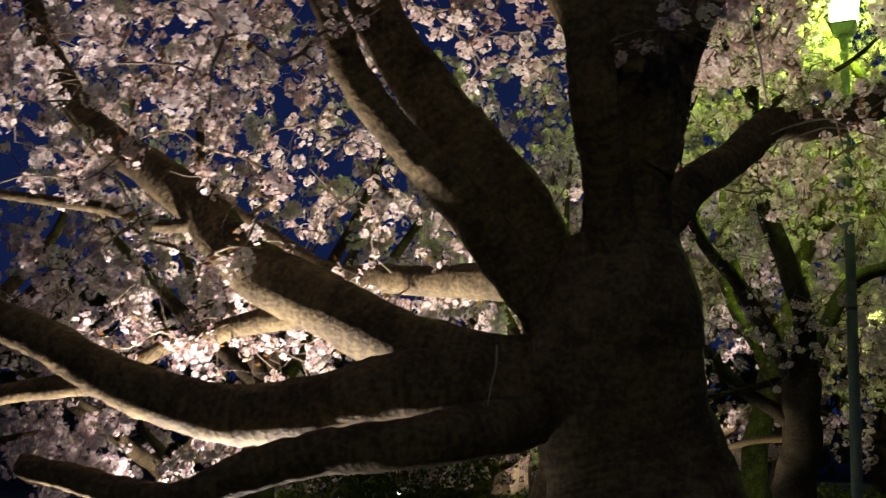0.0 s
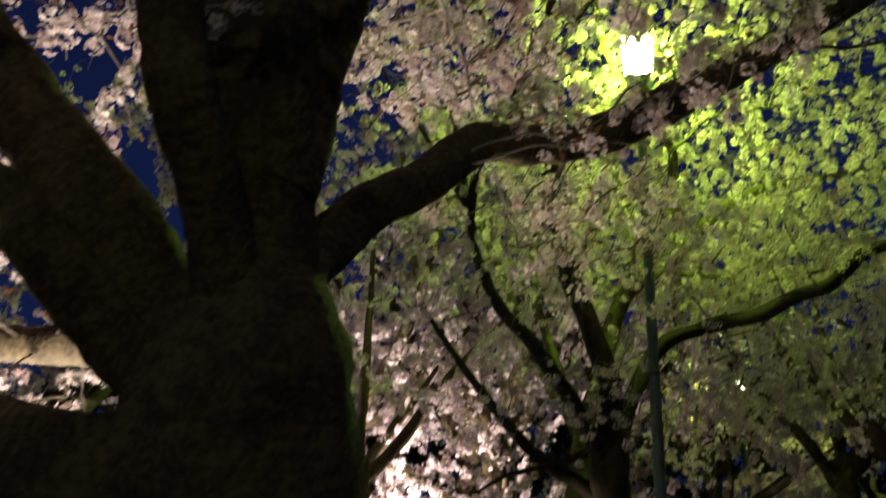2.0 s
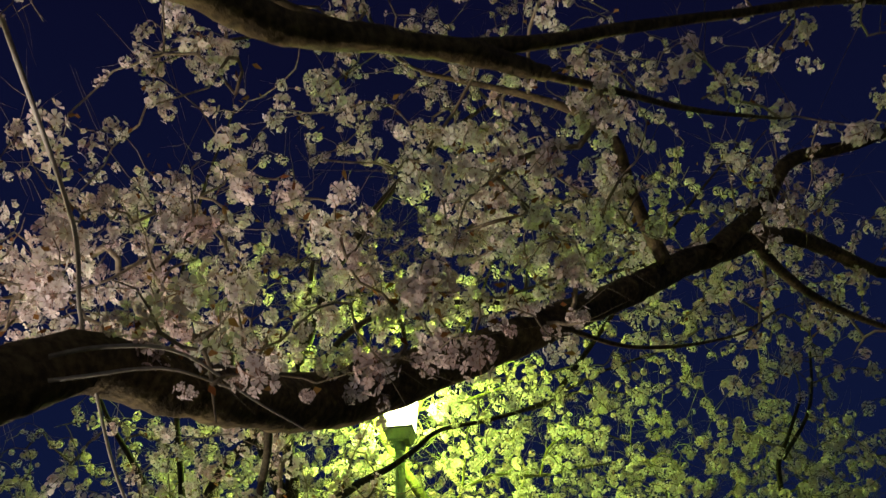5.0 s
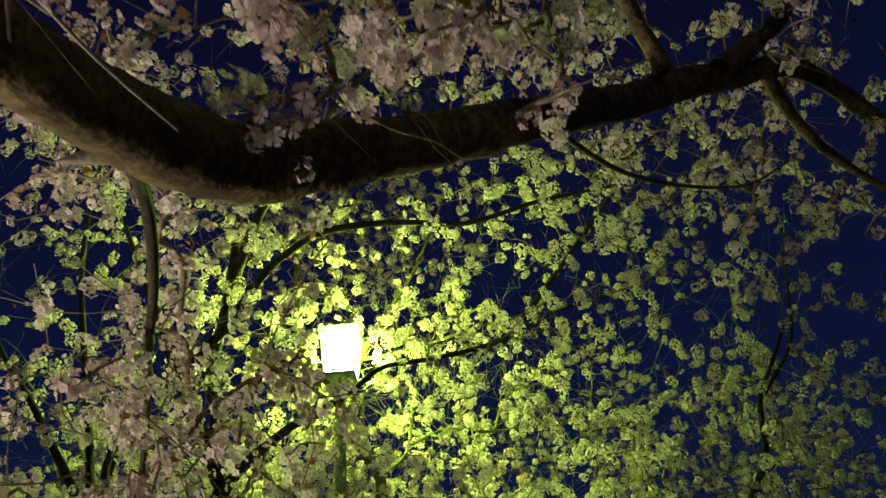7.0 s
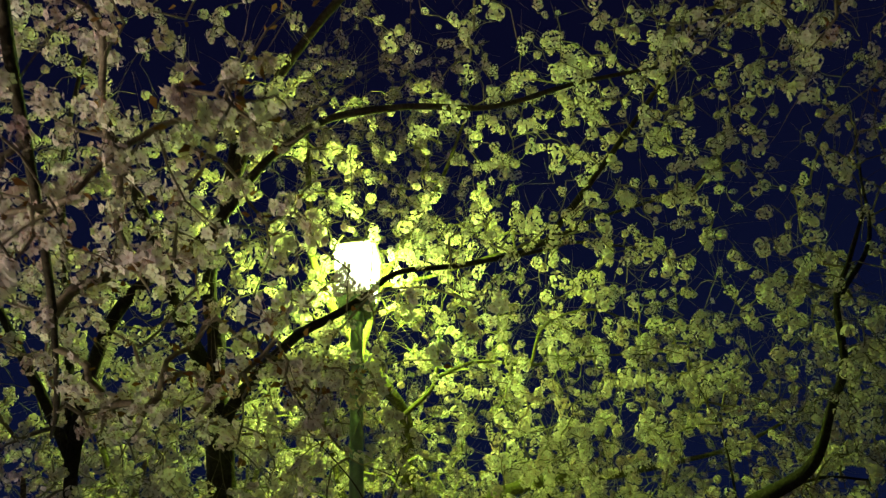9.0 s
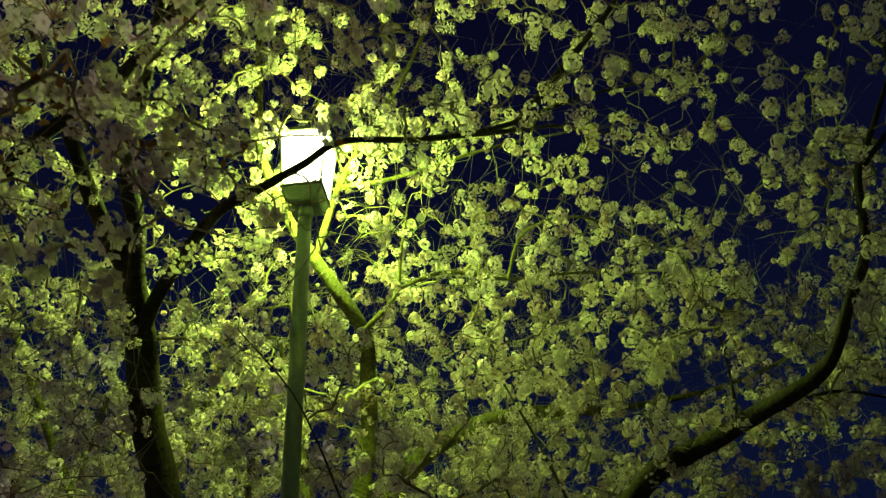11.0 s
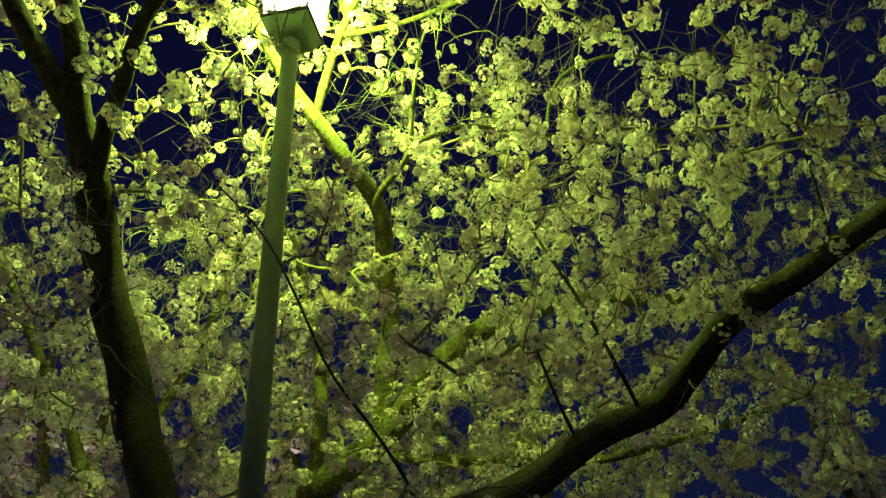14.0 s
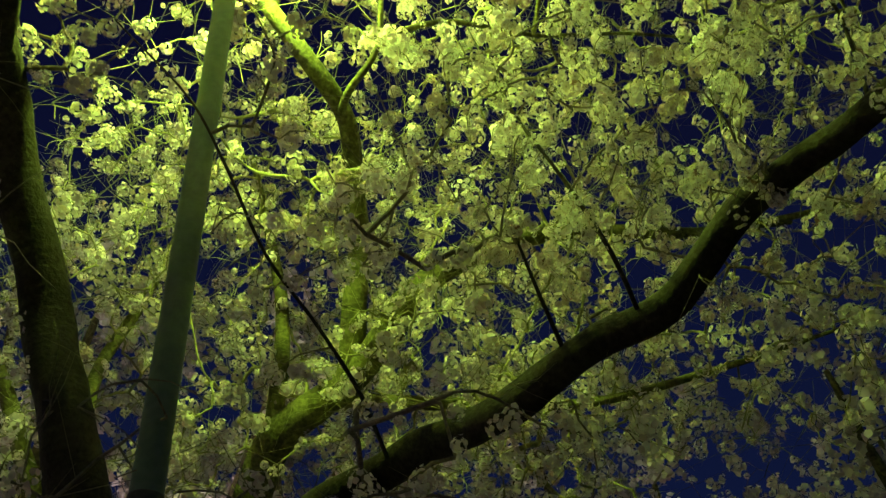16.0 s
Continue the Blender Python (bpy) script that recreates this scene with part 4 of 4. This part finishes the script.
LIT.append(limb_mossy_lit("trunk", [(-2.32, 13.62, -0.08), (-2.2, 13.5, 1.2), (-1.85, 13.15, 2.6), (-1.38, 12.72, 4.1), (-1.05, 12.41, 4.44), (-0.65, 12.3, 4.67), (-0.26, 12.05, 4.93), (-0.05, 11.93, 5.13), (0.35, 12.02, 5.44), (0.9, 12.3, 5.7), (1.78, 12.78, 5.91), (2.6, 13.2, 6.2)], 0.22, 0.02, 0.08, 16, flare=0.4))
LIT.append(limb_mossy_lit("limb", [(-1.15, 12.5, 4.33), (-1.06, 12.3, 4.76), (-1.05, 12.25, 5.16), (-1.1, 12.18, 5.58), (-1.3, 12.0, 6.5)], 0.07, 0.02, 0.06, 11))
LIT.append(limb_mossy_lit("limb", [(-0.58, 12.25, 4.72), (-0.42, 11.85, 5.35), (-0.38, 11.49, 5.66), (-0.35, 11.16, 5.94), (-0.52, 10.75, 6.12), (-0.73, 10.51, 6.41), (-0.9, 10.45, 6.71), (-0.97, 10.2, 6.85), (-1.07, 10.05, 7.21), (-1.07, 9.88, 7.78), (-1.1, 9.8, 8.5)], 0.085, 0.018, 0.06, 12))
LIT.append(limb_mossy_lit("limb", [(-0.68, 10.58, 6.34), (-0.54, 10.43, 6.72), (-0.45, 10.38, 6.96), (-0.21, 10.14, 7.23), (0.17, 9.86, 7.66), (0.5, 9.6, 8.3)], 0.034, 0.012, 0.06, 9))
LIT.append(limb_mossy_lit("limb", [(-0.46, 10.40, 6.93), (-0.06, 10.45, 7.01), (0.4, 10.42, 7.12), (0.94, 10.47, 7.31), (1.5, 10.6, 7.5)], 0.022, 0.008, 0.06, 8))
LIT.append(limb_mossy_lit("limb", [(-0.37, 11.10, 5.93), (-0.26, 10.89, 5.90), (-0.04, 10.68, 6.0), (0.03, 10.47, 6.28), (0.1, 10.4, 6.7)], 0.028, 0.008, 0.06, 8))
LIT.append(limb_mossy_lit("limb", [(-0.02, 10.65, 6.05), (0.36, 10.79, 6.26), (0.86, 11.06, 6.33), (1.5, 11.38, 6.55), (2.1, 11.7, 6.7)], 0.02, 0.007, 0.06, 8))
LIT.append(limb_mossy_lit("limb", [(0.86, 11.06, 6.33), (1.02, 10.76, 6.57), (1.46, 10.75, 6.69), (1.84, 10.95, 6.65), (2.22, 11.18, 6.57)], 0.016, 0.006, 0.06, 8))
LIT.append(limb_mossy_lit("limb", [(-1.95, 13.25, 2.3), (-2.5, 12.9, 3.5), (-2.76, 12.4, 4.3), (-2.95, 12.1, 4.95), (-3.17, 11.9, 5.43), (-3.3, 11.3, 6.0), (-3.56, 11.09, 6.59)], 0.10, 0.02, 0.07, 12))
LIT.append(limb_mossy_lit("limb", [(-2.1, 13.2, 2.9), (-2.4, 12.7, 4.0), (-2.5, 12.5, 4.79), (-2.47, 12.5, 5.21), (-2.27, 12.5, 5.62), (-2.1, 12.5, 6.1), (-1.9, 12.4, 6.8)], 0.085, 0.02, 0.07, 12))
LIT.append(limb_mossy_lit("limb", [(2.3, 13.05, 6.1), (3.0, 13.0, 6.2), (3.7, 12.7, 6.4), (4.6, 12.4, 6.8)], 0.028, 0.010, 0.08, 8))
LIT.append(limb_mossy_lit("limb", [(-0.75, 12.33, 4.62), (0.0, 12.3, 4.5), (0.9, 12.3, 4.4), (1.8, 12.4, 4.6), (2.6, 12.6, 4.9)], 0.05, 0.012, 0.08, 9))
rng = np.random.default_rng(13)
LIT_UPPER = [
    ((-0.2, 10.9, 6.9), (1.6, 1.1, 1.2), 300),
    ((0.9, 12.0, 6.3), (2.2, 1.4, 1.4), 400),
    ((-1.3, 12.3, 6.0), (1.3, 1.3, 1.6), 364),
    ((-3.1, 12.0, 5.8), (1.5, 1.3, 1.6), 392),
    ((-0.7, 12.8, 4.6), (1.8, 1.0, 1.2), 392),
    ((-0.6, 10.2, 8.4), (1.8, 1.2, 1.0), 308),
    ((2.3, 12.4, 6.6), (1.6, 1.3, 1.6), 130),
    ((4.2, 12.4, 6.5), (1.3, 1.0, 1.0), 150),
]
LIT_LOWER = [
    ((-2.0, 12.4, 4.0), (1.7, 1.1, 1.2), 140),
    ((1.1, 12.2, 4.6), (1.9, 1.0, 0.9), 340),
    ((-1.5, 10.9, 5.2), (0.8, 0.7, 0.8), 100),
    ((0.3, 11.9, 4.3), (0.9, 0.7, 0.6), 105),
    ((-0.3, 11.0, 4.9), (0.6, 0.5, 0.5), 36),
    ((0.8, 11.2, 4.9), (0.7, 0.5, 0.6), 60),
    ((0.4, 12.1, 4.2), (0.8, 0.6, 0.4), 40),
    ((-0.6, 12.9, 2.5), (1.5, 0.9, 0.9), 100),
    ((1.1, 12.8, 2.9), (1.2, 0.9, 0.7), 60),
]
grow(lit, rng, LIT, LIT_UPPER + LIT_LOWER, reach=1.7, gap=-0.2, single=240, single_near=(0.0, 11.0, 6.0), patterns=MID_BUNCHES, bare=0.15, spread=1.4, spurs=4200, apart=0.122, twig=LIT_TWIG, shoot=(0.06, 0.22))
settle_tree(lit)

# ---------------------------------------------------------------- trees farther off


def grown_tree(seed, label, fork_height, rise, volumes):
    rng = np.random.default_rng(seed)
    root = tree_root("cherry_tree", (0, 0, 0), label, group="cherry trees of the park")
    f = fork_height
    stems = [limb("trunk", root, [(0, 0, -0.15), (0.05, 0.02, f * 0.4), (0.0, 0.1, f * 0.75), (0.1, 0.1, f)], 0.24, 0.19, 0.12, 12, flare=0.35)]
    for k in range(6):
        a = k * 1.05 + rng.uniform(-0.3, 0.3)
        out, up = rng.uniform(2.2, 3.0), rng.uniform(*rise)
        d = np.array([math.cos(a), math.sin(a)])
        pts = [(0.05, 0.08, f * 0.7 + 0.1 * k), (*(d * out * 0.3), f + up * 0.15), (*(d * out * 0.65 + rng.normal(0, 0.15, 2)), f + 0.3 + up * 0.5), (*(d * out + rng.normal(0, 0.2, 2)), f + 0.4 + up)]
        stems.append(limb("limb", root, pts, 0.13, 0.025, 0.12, 9))
    grow(root, rng, stems, volumes, reach=2.0, gap=0.10, far=True, spacing=0.155)
    return root


HIGH = [((0, 0, 4.6), (3.4, 3.4, 2.2), 260), ((0, 0, 2.8), (3.3, 3.3, 1.2), 130)]
LOW = [((0, 0, 1.45), (3.2, 3.2, 1.2), 270), ((0, 0, 3.0), (2.6, 2.6, 1.3), 100)]
FAR = [
    grown_tree(21, "cherry tree in full bloom farther off in the park", 2.3, (1.6, 3.6), HIGH),
    grown_tree(22, "low spreading cherry tree in bloom, boughs near the ground", 1.2, (0.2, 1.6), LOW),
]
# kind, x, y, turn, scale; the first of each kind is the built one
FAR_PLACES = [
    (0, -7.5, 8.0, 40, 1.0), (1, -4.2, 17.5, 110, 1.0), (0, -11.5, 6.0, 200, 1.1), (0, -2.6, 21.0, 20, 1.5),
    (0, -6.0, 14.5, 250, 1.0), (0, 2.6, 17.5, 300, 1.1), (1, -9.4, 8.8, 150, 0.9), (1, -7.0, 11.4, 75, 0.75),
    (1, -8.5, 19.0, 330, 1.1), (1, -13.5, 7.5, 60, 1.0), (1, -0.5, 23.0, 210, 1.1), (0, 5.4, 14.5, 130, 1.0),
]
FAR_MORE = [
    (1, 3.4, 30.0, 10, 1.2), (0, 2.0, 19.3, 160, 1.0), (0, 4.6, 21.5, 80, 1.15), (0, -0.8, 24.5, 270, 1.1),
    (0, -4.6, 18.5, 10, 1.45), (0, -5.6, 20.5, 200, 1.5), (0, -7.2, 17.2, 90, 1.4), (1, -6.8, 13.6, 40, 0.6),
]
for k, (kind, x, y, turn, size) in enumerate(FAR_PLACES + FAR_MORE):
    m = Matrix.Translation((x, y, ground_height(x, y))) @ pose(0, 0, 0, 0, 0, turn) @ Matrix.Scale(size, 4)
    if k < 2:
        FAR[kind].matrix_basis = m
    else:
        copy_thing(FAR[kind], m)

# ---------------------------------------------------------------- street lamps


def box_bm(bm, sx, sy, sz, place, bevel=0.0):
    r = bmesh.ops.create_cube(bm, size=1.0)
    bmesh.ops.scale(bm, vec=(sx, sy, sz), verts=r["verts"])
    if bevel:
        edges = list({e for v in r["verts"] for e in v.link_edges})
        r2 = bmesh.ops.bevel(bm, geom=edges, offset=bevel, segments=2, affect="EDGES")
        verts = list({v for f in r2["faces"] for v in f.verts} | {v for v in r["verts"] if v.is_valid})
    else:
        verts = r["verts"]
    bmesh.ops.translate(bm, vec=place, verts=verts)
    return verts


def ring_bm(bm, profile, sides):
    """A turned shape from (radius, height) pairs."""
    rows = []
    for r, z in profile:
        rows.append([bm.verts.new((r * math.cos(a), r * math.sin(a), z)) for a in (2 * math.pi * k / sides for k in range(sides))])
    for a, b in zip(rows, rows[1:]):
        for k in range(sides):
            bm.faces.new((a[k], a[(k + 1) % sides], b[(k + 1) % sides], b[k]))
    bm.faces.new(rows[0][::-1])
    bm.faces.new(rows[-1])
    for f in bm.faces:
        f.smooth = True


def frustum_bm(bm, half0, z0, half1, z1):
    """A four-sided block, wider or narrower at its top."""
    lo = [bm.verts.new((x * half0, y * half0, z0)) for x, y in ((-1, -1), (1, -1), (1, 1), (-1, 1))]
    hi = [bm.verts.new((x * half1, y * half1, z1)) for x, y in ((-1, -1), (1, -1), (1, 1), (-1, 1))]
    bm.faces.new(lo[::-1])
    bm.faces.new(hi)
    for k in range(4):
        bm.faces.new((lo[k], lo[(k + 1) % 4], hi[(k + 1) % 4], hi[k]))


def street_lamp(place, foot, glass, turn, label):
    """A steel pole with a square lantern that widens to its top. foot: the height of the lantern's foot."""
    root = new("street_lamp")
    root.matrix_basis = pose(place[0], place[1], place[2], 0, 0, turn)
    tagged(root, label, "street lamp")
    bm = bmesh.new()
    ring_bm(bm, [(0.11, -0.05), (0.11, 0.02), (0.075, 0.05), (0.065, 0.4), (0.060, 2.9), (0.050, foot)], 24)
    part("pole", bm, POLE, root)
    bm = bmesh.new()
    ring_bm(bm, [(0.0615, 2.90), (0.064, 2.905), (0.064, 2.935), (0.061, 2.94)], 24)
    part("collar", bm, DARK_METAL, root, "dark band where the pole sections meet")
    z0, z1, h0, h1 = foot + 0.13, foot + 0.63, 0.142, 0.178
    bm = bmesh.new()
    ring_bm(bm, [(0.052, foot - 0.10), (0.060, foot - 0.08), (0.062, foot - 0.03), (0.056, foot - 0.02), (0.056, foot + 0.01)], 24)
    part("neck", bm, POLE, root)
    bm = bmesh.new()
    frustum_bm(bm, 0.108, foot + 0.002, 0.150, z0 - 0.016)
    bmesh.ops.bevel(bm, geom=list(bm.edges), offset=0.008, segments=2, affect="EDGES")
    part("lantern_foot", bm, POLE, root)
    bm = bmesh.new()
    frustum_bm(bm, h0 + 0.016, z0 - 0.016, h0 + 0.016, z0)
    part("bottom_rim", bm, DARK_METAL, root)
    for sx, sy in ((-1, -1), (1, -1), (1, 1), (-1, 1)):
        bm = bmesh.new()
        vs = box_bm(bm, 0.011, 0.011, z1 - z0, (0, 0, 0))
        for v in bm.verts:
            f = v.co.z / (z1 - z0) + 0.5
            h = h0 + (h1 - h0) * f
            v.co.x += sx * h
            v.co.y += sy * h
            v.co.z = z0 + f * (z1 - z0)
        part("corner_bar", bm, DARK_METAL, root)
    for k in range(4):
        bm = bmesh.new()
        c, s = math.cos(k * math.pi / 2), math.sin(k * math.pi / 2)
        vs = []
        for half, z, off in ((h0 - 0.008, z0 + 0.004, h0), (h1 - 0.008, z1 - 0.012, h1)):
            for thick in (0.0, 0.004):
                for sx in (-1, 1):
                    x, y = sx * half, -(off - thick)
                    vs.append(bm.verts.new((x * c - y * s, x * s + y * c, z)))
        for f in ((0, 1, 5, 4), (3, 2, 6, 7), (0, 2, 3, 1), (4, 5, 7, 6), (0, 4, 6, 2), (1, 3, 7, 5)):
            bm.faces.new([vs[i] for i in f])
        pane = part("pane", bm, glass, root)
        pane.visible_shadow = False
    bm = bmesh.new()
    frustum_bm(bm, h1 + 0.018, z1 - 0.010, h1 + 0.024, z1 + 0.018)
    part("top_rim", bm, DARK_METAL, root)
    bm = bmesh.new()
    frustum_bm(bm, h1 + 0.010, z1 + 0.018, 0.05, z1 + 0.10)
    # the roof's dim glow is added; without a shadow it lets lamp light upwards
    roof = part("roof", bm, FROSTED, root, "frosted glass roof of the lantern")
    roof.visible_shadow = False
    bm = bmesh.new()
    ring_bm(bm, [(0.02, z1 + 0.10), (0.028, z1 + 0.12), (0.018, z1 + 0.145), (0.004, z1 + 0.16)], 12)
    part("finial", bm, DARK_METAL, root)
    return root


street_lamp((LAMP[0], LAMP[1], 0), 6.25, GLASS_LIT, -2, "tall green-grey street lamp with a glowing square lantern")
street_lamp((0.1, 27.5, ground_height(0.1, 27.5)), 4.1, GLASS_FAR, 30, "distant street lamp with a glowing square lantern")

# post for the added fill lamp, out of view
street_lamp((2.2, -7.0, 0), 4.25, GLASS_FAR, 5, "unseen street lamp added behind the first steps as fill, lit")

# ---------------------------------------------------------------- floodlights on the ground


def floodlight(place, aim):
    root = new("floodlight")
    d = Vector(aim) - Vector(place)
    root.matrix_basis = Matrix.Translation((place[0], place[1], ground_height(place[0], place[1]))) @ pose(0, 0, 0, 0, 0, math.degrees(math.atan2(d.x, -d.y)) + 180)
    tagged(root, "small dark floodlight standing on the ground, lit", "floodlight", "floodlights under the trees")
    bm = bmesh.new()
    box_bm(bm, 0.22, 0.12, 0.03, (0, 0, 0.015), 0.006)
    part("foot", bm, DARK_METAL, root)
    bm = bmesh.new()
    box_bm(bm, 0.26, 0.10, 0.18, (0, 0, 0), 0.012)
    bmesh.ops.rotate(bm, cent=(0, 0, 0), matrix=Matrix.Rotation(radians(45), 3, "X"), verts=bm.verts)
    bmesh.ops.translate(bm, vec=(0, 0, 0.20), verts=bm.verts)
    part("housing", bm, DARK_METAL, root)
    bm = bmesh.new()
    box_bm(bm, 0.21, 0.008, 0.13, (0, 0.057, 0))
    bmesh.ops.rotate(bm, cent=(0, 0, 0), matrix=Matrix.Rotation(radians(45), 3, "X"), verts=bm.verts)
    bmesh.ops.translate(bm, vec=(0, 0, 0.20), verts=bm.verts)
    lens = part("lens", bm, FLOOD_GLASS, root)
    lens.visible_shadow = False
    for s in (-1, 1):
        bm = bmesh.new()
        box_bm(bm, 0.012, 0.05, 0.22, (s * 0.145, 0, 0.11), 0.003)
        part("bracket", bm, DARK_METAL, root)
    return root


# only three of these are seen; the others house the added beams
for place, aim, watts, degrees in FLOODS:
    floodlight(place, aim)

# ---------------------------------------------------------------- shrubs


def shrub(place, half, count, seed):
    rng = np.random.default_rng(seed)
    root = new("shrub")
    root.location = (*place, ground_height(*place))
    tagged(root, "low evergreen shrub with small leaves", "shrub", "shrubs under the trees")
    for k in range(5):
        a = rng.uniform(0, 6.28)
        tip = (half[0] * 0.6 * math.cos(a), half[1] * 0.6 * math.sin(a), half[2] * 1.2)
        path = spline([(0.03 * k - 0.06, 0, -0.05), (tip[0] * 0.4, tip[1] * 0.4, tip[2] * 0.5), tip], 0.15)
        v, q, uv = tube_arrays(path, np.linspace(0.014, 0.005, len(path)), 6)
        mesh_part("stem", v, q, TWIG, root, uvs=uv, smooth=True)
    u = rng.normal(0, 1, (count, 3))
    u = u / np.linalg.norm(u, axis=1)[:, None] * rng.uniform(0.55, 1.05, (count, 1))
    c = u * np.array(half) + np.array([0, 0, half[2] * 0.95])
    leaf = np.array([(0, 0, 0), (0.018, 0.03, 0.004), (0, 0.07, 0), (-0.018, 0.03, 0.004)])
    vs = []
    for p in c:
        e = np.array(Euler(rng.uniform(0, 6.28, 3)).to_matrix())
        vs.append(leaf @ e.T * rng.uniform(0.7, 1.3) + p)
    mesh_part("foliage", np.vstack(vs), np.arange(count * 4).reshape(-1, 4), LEAF, root, "dense small dark green leaves", kind="stuff")
    return root


for k, (x, y, a, b, h) in enumerate([(-3.2, 14.6, 1.3, 0.7, 0.32), (-1.2, 14.0, 1.2, 0.8, 0.36), (2.6, 15.0, 1.2, 0.7, 0.4), (-5.6, 10.6, 1.2, 0.8, 0.24), (-7.4, 11.6, 1.2, 0.9, 0.35), (-4.6, 12.6, 1.2, 0.8, 0.28), (-6.0, 9.6, 1.3, 0.9, 1.0), (-7.6, 9.6, 1.2, 0.8, 0.85)]):
    shrub((x, y), (a, b, h), 2600 if h < 0.5 else 5200, 40 + k)

# ---------------------------------------------------------------- woods on the horizon
rng = np.random.default_rng(77)
count = 26000
a = rng.uniform(-0.9, 2.9, count)
rad = rng.uniform(82, 96, count)
top = np.array([14.0 + 4.0 * noise.noise(Vector((t * 9.0, 0.3, 0))) + 1.4 * noise.noise(Vector((t * 31.0, 2.3, 0))) for t in a])
c = np.stack([rad * np.cos(a), 5 + rad * np.sin(a), -2.6 + top * rng.uniform(0, 1, count) ** 0.8], -1)
leaf = np.array([(-0.5, 0, 0), (0.0, 0.12, -0.35), (0.55, 0, 0.05), (0.05, -0.1, 0.42)])
vs = np.concatenate([(leaf @ np.array(Euler(rng.uniform(0, 6.28, 3)).to_matrix()).T * rng.uniform(0.7, 1.7) + p)[None] for p in c]).reshape(-1, 3)
woods = mesh_part("far_woods", vs, np.arange(count * 4).reshape(-1, 4), LEAF, None, "dark woods along the horizon", "stuff")
tagged(woods, category="woods")

# ---------------------------------------------------------------- the car on the far road


def car(place, turn):
    root = new("car")
    root.matrix_basis = pose(*place, 0, 0, turn)
    tagged(root, "dark car seen from behind with red tail lamps lit", "car")
    bm = bmesh.new()
    vs = box_bm(bm, 1.75, 4.2, 0.62, (0, 0, 0.60), 0.10)
    part("body", bm, CAR_PAINT, root)
    bm = bmesh.new()
    lo = [bm.verts.new(p) for p in ((-0.80, -2.0, 0.90), (0.80, -2.0, 0.90), (0.80, 1.0, 0.90), (-0.80, 1.0, 0.90))]
    hi = [bm.verts.new(p) for p in ((-0.62, -1.55, 1.45), (0.62, -1.55, 1.45), (0.62, 0.35, 1.45), (-0.62, 0.35, 1.45))]
    bm.faces.new(hi)
    bm.faces.new(lo[::-1])
    for k in range(4):
        bm.faces.new((lo[k], lo[(k + 1) % 4], hi[(k + 1) % 4], hi[k]))
    bmesh.ops.bevel(bm, geom=list(bm.edges), offset=0.05, segments=2, affect="EDGES")
    part("cabin", bm, CAR_PAINT, root)
    bm = bmesh.new()
    q = [bm.verts.new(p) for p in ((-0.66, -1.985, 0.96), (0.66, -1.985, 0.96), (0.54, -1.63, 1.38), (-0.54, -1.63, 1.38))]
    bm.faces.new(q)
    r = bmesh.ops.extrude_face_region(bm, geom=list(bm.faces))
    bmesh.ops.translate(bm, vec=(0, -0.02, 0.012), verts=[v for v in r["geom"] if isinstance(v, bmesh.types.BMVert)])
    part("rear_window", bm, CAR_GLASS, root)
    for s in (-1, 1):
        bm = bmesh.new()
        box_bm(bm, 0.30, 0.06, 0.17, (s * 0.66, -2.10, 0.78), 0.02)
        part("tail_lamp", bm, TAIL_RED, root, "lit red tail lamp")
        for y in (-1.3, 1.3):
            bm = bmesh.new()
            ring_bm(bm, [(0.20, -0.09), (0.30, -0.10), (0.32, -0.06), (0.32, 0.06), (0.30, 0.10), (0.20, 0.09)], 20)
            bmesh.ops.rotate(bm, cent=(0, 0, 0), matrix=Matrix.Rotation(radians(90), 3, "Y"), verts=bm.verts)
            bmesh.ops.translate(bm, vec=(s * 0.80, y, 0.32), verts=bm.verts)
            tyre = part("wheel", bm, RUBBER, root)
            bm = bmesh.new()
            ring_bm(bm, [(0.05, -0.105), (0.19, -0.10), (0.19, 0.10), (0.05, 0.105)], 16)
            bmesh.ops.rotate(bm, cent=(0, 0, 0), matrix=Matrix.Rotation(radians(90), 3, "Y"), verts=bm.verts)
            bmesh.ops.translate(bm, vec=(s * 0.802, y, 0.32), verts=bm.verts)
            part("rim", bm, CHROME, tyre)
    bm = bmesh.new()
    box_bm(bm, 1.70, 0.14, 0.20, (0, -2.10, 0.42), 0.03)
    part("bumper", bm, CAR_PAINT, root)
    bm = bmesh.new()
    box_bm(bm, 0.36, 0.02, 0.16, (0, -2.11, 0.66), 0.004)
    part("plate", bm, PLATE_LIT, root, "plain pale number plate, lit")
    return root


car((0.38, 66.8, ground_height(0.38, 66.8) + 0.02), 0)
